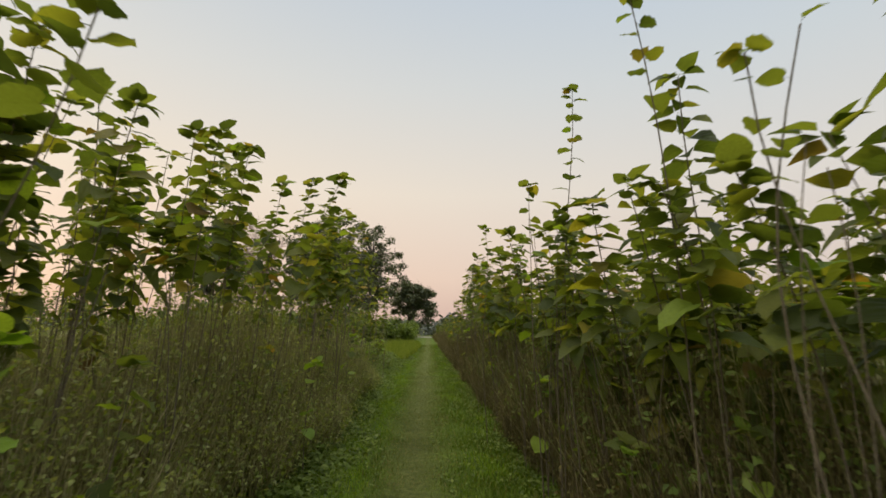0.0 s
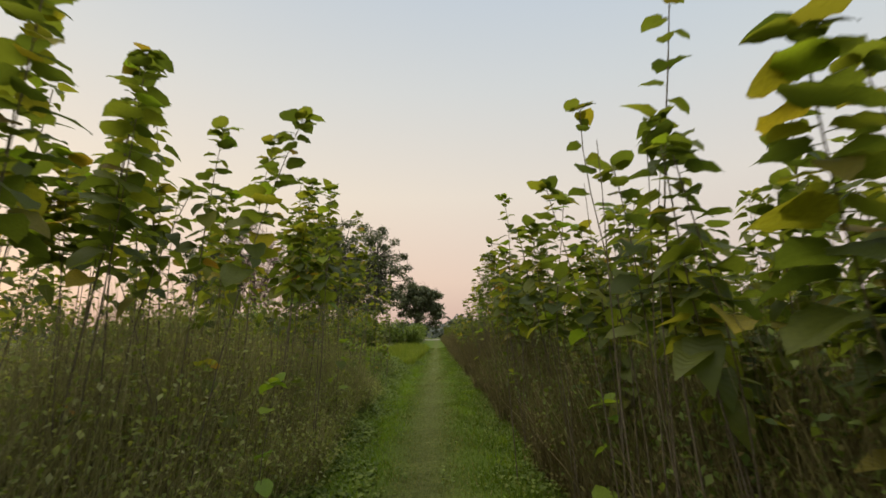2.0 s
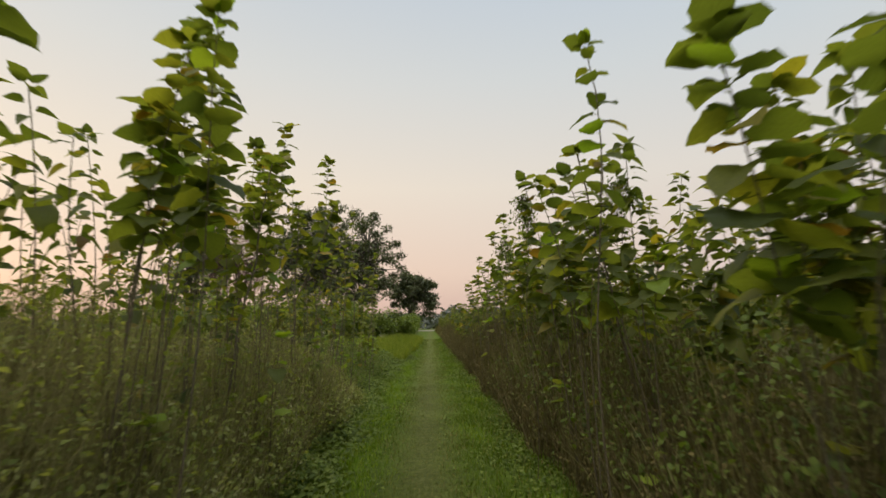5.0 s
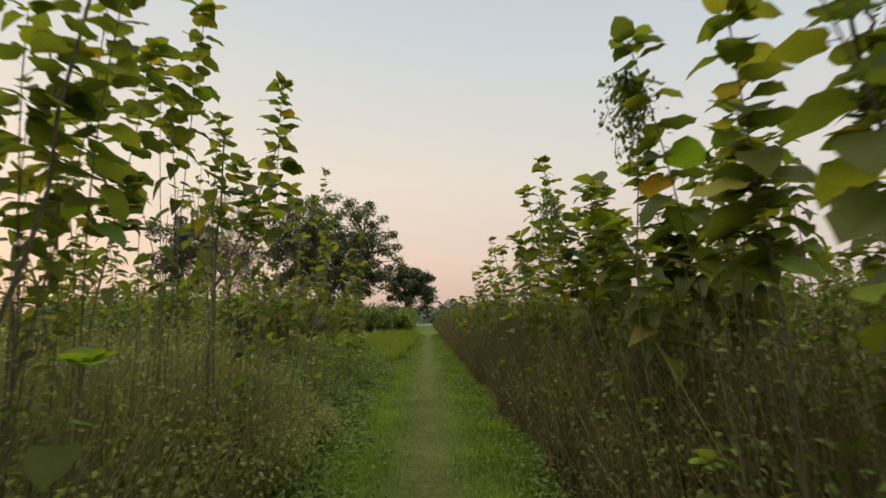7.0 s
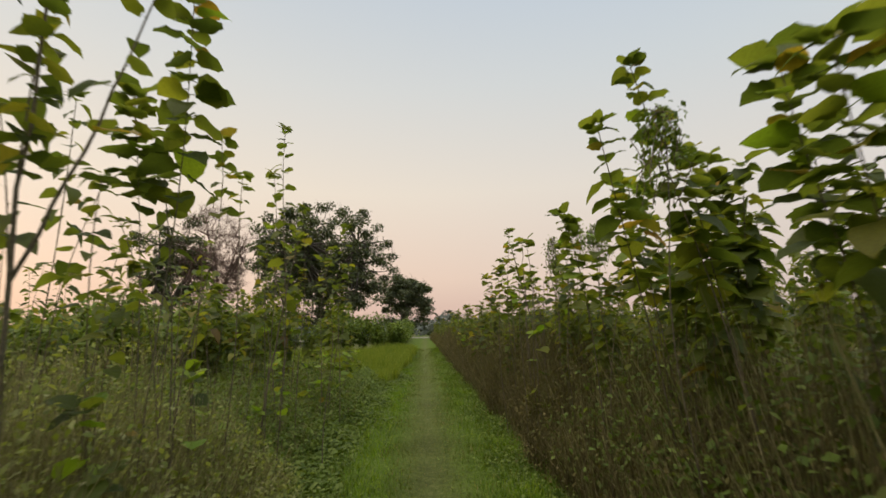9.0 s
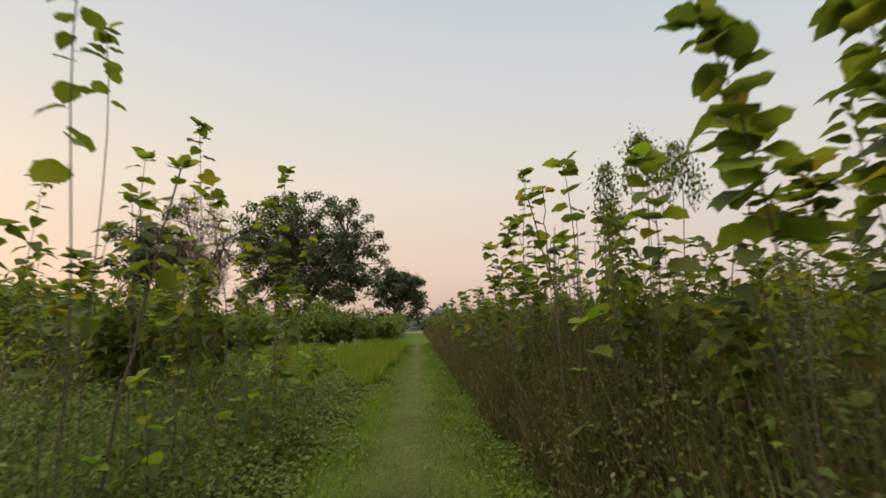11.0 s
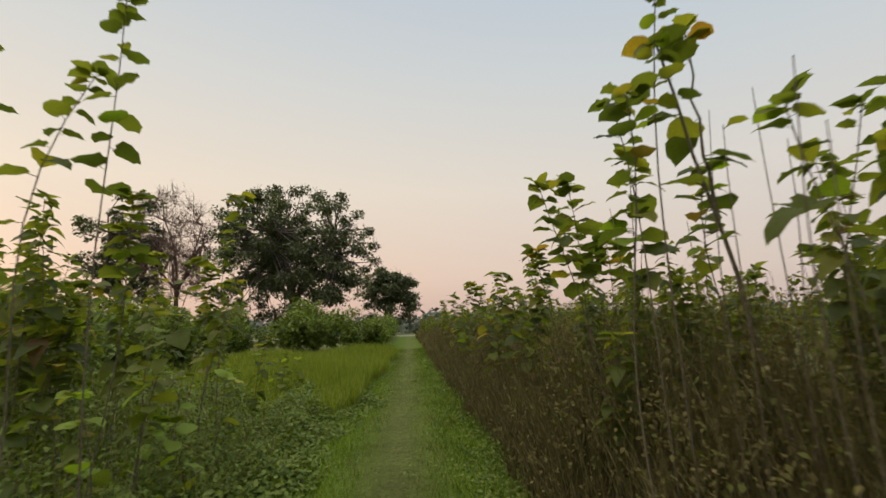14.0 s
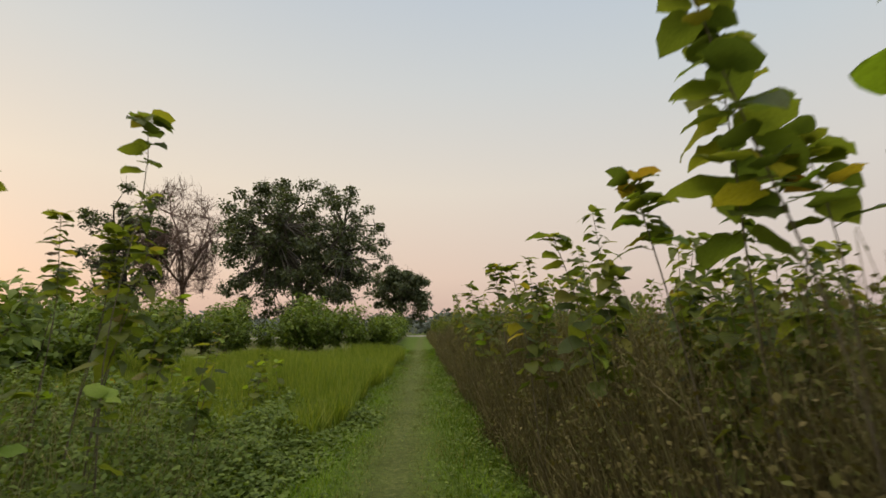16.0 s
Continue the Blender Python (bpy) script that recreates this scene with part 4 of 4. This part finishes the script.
thicket("far_weeds", 3500, path_right, 1, 2.5, 30, 66, 0.8, 1.3, [mat_stalk, mat_leaf_dry], "brown weeds along the far path edge", 3, 16000, 0.10, 0.008)


def low_weeds(name, n, edge, inner, outer, y0, y1, h, size, mat, label, seed, power=1.0):
    """Low leafy weeds as a bank of small leaves."""
    r = np.random.default_rng(seed)
    y = y0 + (y1 - y0) * r.random(n) ** power
    u = r.random(n)
    x = edge(y) + inner + (outer - inner) * u
    lump = 0.55 + 0.45 * np.sin(y * 2.7 + x * 3.1) * np.sin(y * 1.3 - x * 1.7 + 1)
    z = r.random(n) ** 0.8 * h * lump * np.clip(u * 1.7, 0.10, 1)
    return stuff(name, [scatter(BIT, np.stack([x, y, z], 1), r.uniform(0, 6.28, n), r.uniform(-0.8, 0.5, n), r.uniform(-0.6, 0.6, n), r.uniform(0.6, 1.5, n) * size)],
                 [mat], label, "weeds")


low_weeds("edge_weeds", 66000, path_left, 0.85, -0.75, 1, 24, 0.46, 0.062, mat_leaf_shrub, "low dark-green weeds along the path edge", 11)
low_weeds("edge_weeds", 26000, path_right, -0.62, 0.4, 1, 34, 0.17, 0.05, mat_leaf_shrub, "low dull weeds along the path edge", 12, 1.4)
low_weeds("weed_bank", 105000, path_left, 0.5, -6.0, 12.4, 23.5, 0.95, 0.085, mat_leaf_shrub, "bank of low green leafy weeds beside the grass field", 13)
low_weeds("weed_bank", 16000, path_left, 0.6, -0.5, 22, 38, 0.34, 0.07, mat_leaf_shrub, "bank of low green leafy weeds beside the path", 14)

# bright grass field
n = 80000
fy = 21.5 + 15.0 * rng.random(n)
fx = path_left(fy) + 0.40 - 20 * rng.random(n) ** 1.35
stuff("field_grass", [scatter(BLADE, np.stack([fx, fy, np.zeros(n)], 1), uni(0, 6.28, n), uni(-0.2, 0.2, n), uni(-0.2, 0.2, n),
      np.stack([uni(0.10, 0.2, n), uni(0.3, 0.6, n), uni(0.30, 0.58, n) * (1.0 + 0.45 * np.sin(fx * 0.9 + 1.0) * np.sin(fy * 0.7 + fx * 0.4))], 1))], [mat_paddy], "bright yellow-green tall grass in an open field", "grass")

# short grass and clover on the path
n = 240000
py = 2.5 + 40 * rng.random(n) ** 1.5
pu = rng.random(n)
px = path_left(py) - 0.1 + (path_right(py) - path_left(py) + 0.2) * pu
away = np.abs(px - track_middle(py))
patch = 0.62 + 0.38 * np.sin(px * 3.3 + py * 1.7) * np.sin(py * 2.3 - px * 2.1 + 1.3)
keep = rng.random(n) < np.clip(0.45 + away, 0.5, 1) * patch
px, py, away = px[keep], py[keep], away[keep]
n = len(px)
worn = away + 0.10 * np.sin(py * 2.9) < 0.22 + 0.36 * rng.random(n)
lush = ~worn & (np.abs(px - track_middle(py) + 0.68 + 0.10 * np.sin(py * 1.3)) < 0.10 + 0.22 * rng.random(n))
lush |= ~worn & (np.sin(px * 5.1 + py * 0.9) * np.sin(py * 1.7 - px * 2.3) + 0.5 * np.sin(py * 4.1 + px * 6.0) > 0.35 + 0.5 * rng.random(n))
hz = ground_height(px, py)
ln = uni(0.03, 0.075, n) * np.clip(0.5 + away, 0.5, 1.4)


def grass_pool(sel):
    k = int(sel.sum())
    return scatter(TUFT, np.stack([px, py, hz], 1)[sel], uni(0, 6.28, k), uni(-0.5, 0.1, k), uni(-0.3, 0.3, k), np.stack([ln[sel] * 1.6, ln[sel], ln[sel]], 1))


stuff("path_grass", [grass_pool(~worn & ~lush), grass_pool(worn), grass_pool(lush)], [mat_grass, mat_grass_dry, mat_grass_lush], "short green grass on the path, worn along the middle", "grass")
n = 45000
cy = 2.5 + 34 * rng.random(n) ** 1.5
cd = np.minimum(rng.exponential(0.38, n), 1.25)
cx = np.where(rng.random(n) < 0.5, path_left(cy) - 0.1 + cd, path_right(cy) + 0.1 - cd)
ck = rng.random(n) < 0.5 + 0.5 * np.sin(cx * 4.1 + cy * 1.3) * np.sin(cy * 2.9 - cx * 2.2)
cx, cy = cx[ck], cy[ck]
n = len(cx)
stuff("clover", [scatter(BIT, np.stack([cx, cy, ground_height(cx, cy) + uni(0.01, 0.07, n)], 1), uni(0, 6.28, n), uni(-0.5, 0.4, n), uni(-0.4, 0.4, n), uni(0.025, 0.06, n))],
      [mat_leaf_shrub], "small round-leaved weeds in the path grass", "weeds")


# ---- climbing vines hanging on some plants ----
def vine(x, y, z, w, h, n, seed, leaf=0.04):
    r = np.random.default_rng(seed)
    root = thing("climbing_vine", x, y, 0, "fine-leaved climbing vine hanging over a tall plant", "vine", "climbing vines")
    pools, tips = [], []
    for k in range(14):
        ang = r.uniform(0, 6.28)
        s = np.linspace(0, 1, 7)
        rad = w * r.uniform(0.3, 1.0)
        pts = np.stack([np.cos(ang) * rad * np.sqrt(s) + r.normal(0, 0.02, 7), np.sin(ang) * rad * np.sqrt(s) + r.normal(0, 0.02, 7),
                        z - h * s * r.uniform(0.4, 1.0)], 1)
        pools.append(tube(pts, np.full(7, 0.003), 3))
        tips += [on_line(pts, q) for q in r.uniform(0, 1, 10)]
    climb = np.stack([np.sin(np.linspace(0, 9, 12)) * 0.03, np.cos(np.linspace(0, 9, 12)) * 0.03, np.linspace(0, z, 12)], 1)
    pools.append(tube(climb, np.full(12, 0.004), 3))
    part("vine_stem", mesh_from("vine_stem", *join(pools), [mat_stem]), root)
    t = np.array(tips)
    pos = t[r.integers(len(t), size=n)] + r.normal(0, 0.035, (n, 3))
    part("foliage", mesh_from("foliage", *scatter(BIT, pos, r.uniform(0, 6.28, n), r.uniform(-1.4, 0, n), r.uniform(-0.6, 0.6, n), r.uniform(0.6, 1.4, n) * leaf), [mat_leaf_shrub]), root)


vine(0.84, 8.72, 2.72, 0.14, 0.50, 520, 1, 0.034)
vine(1.45, 7.9, 2.6, 0.2, 0.5, 500, 2, 0.03)
vine(1.27, 14.17, 2.62, 0.12, 0.75, 420, 3, 0.032)
vine(1.56, 14.17, 2.84, 0.20, 0.7, 620, 5, 0.032)
vine(1.84, 14.2, 2.78, 0.20, 0.6, 560, 6, 0.034)
vine(0.88, 10.6, 2.6, 0.14, 0.5, 400, 4, 0.035)
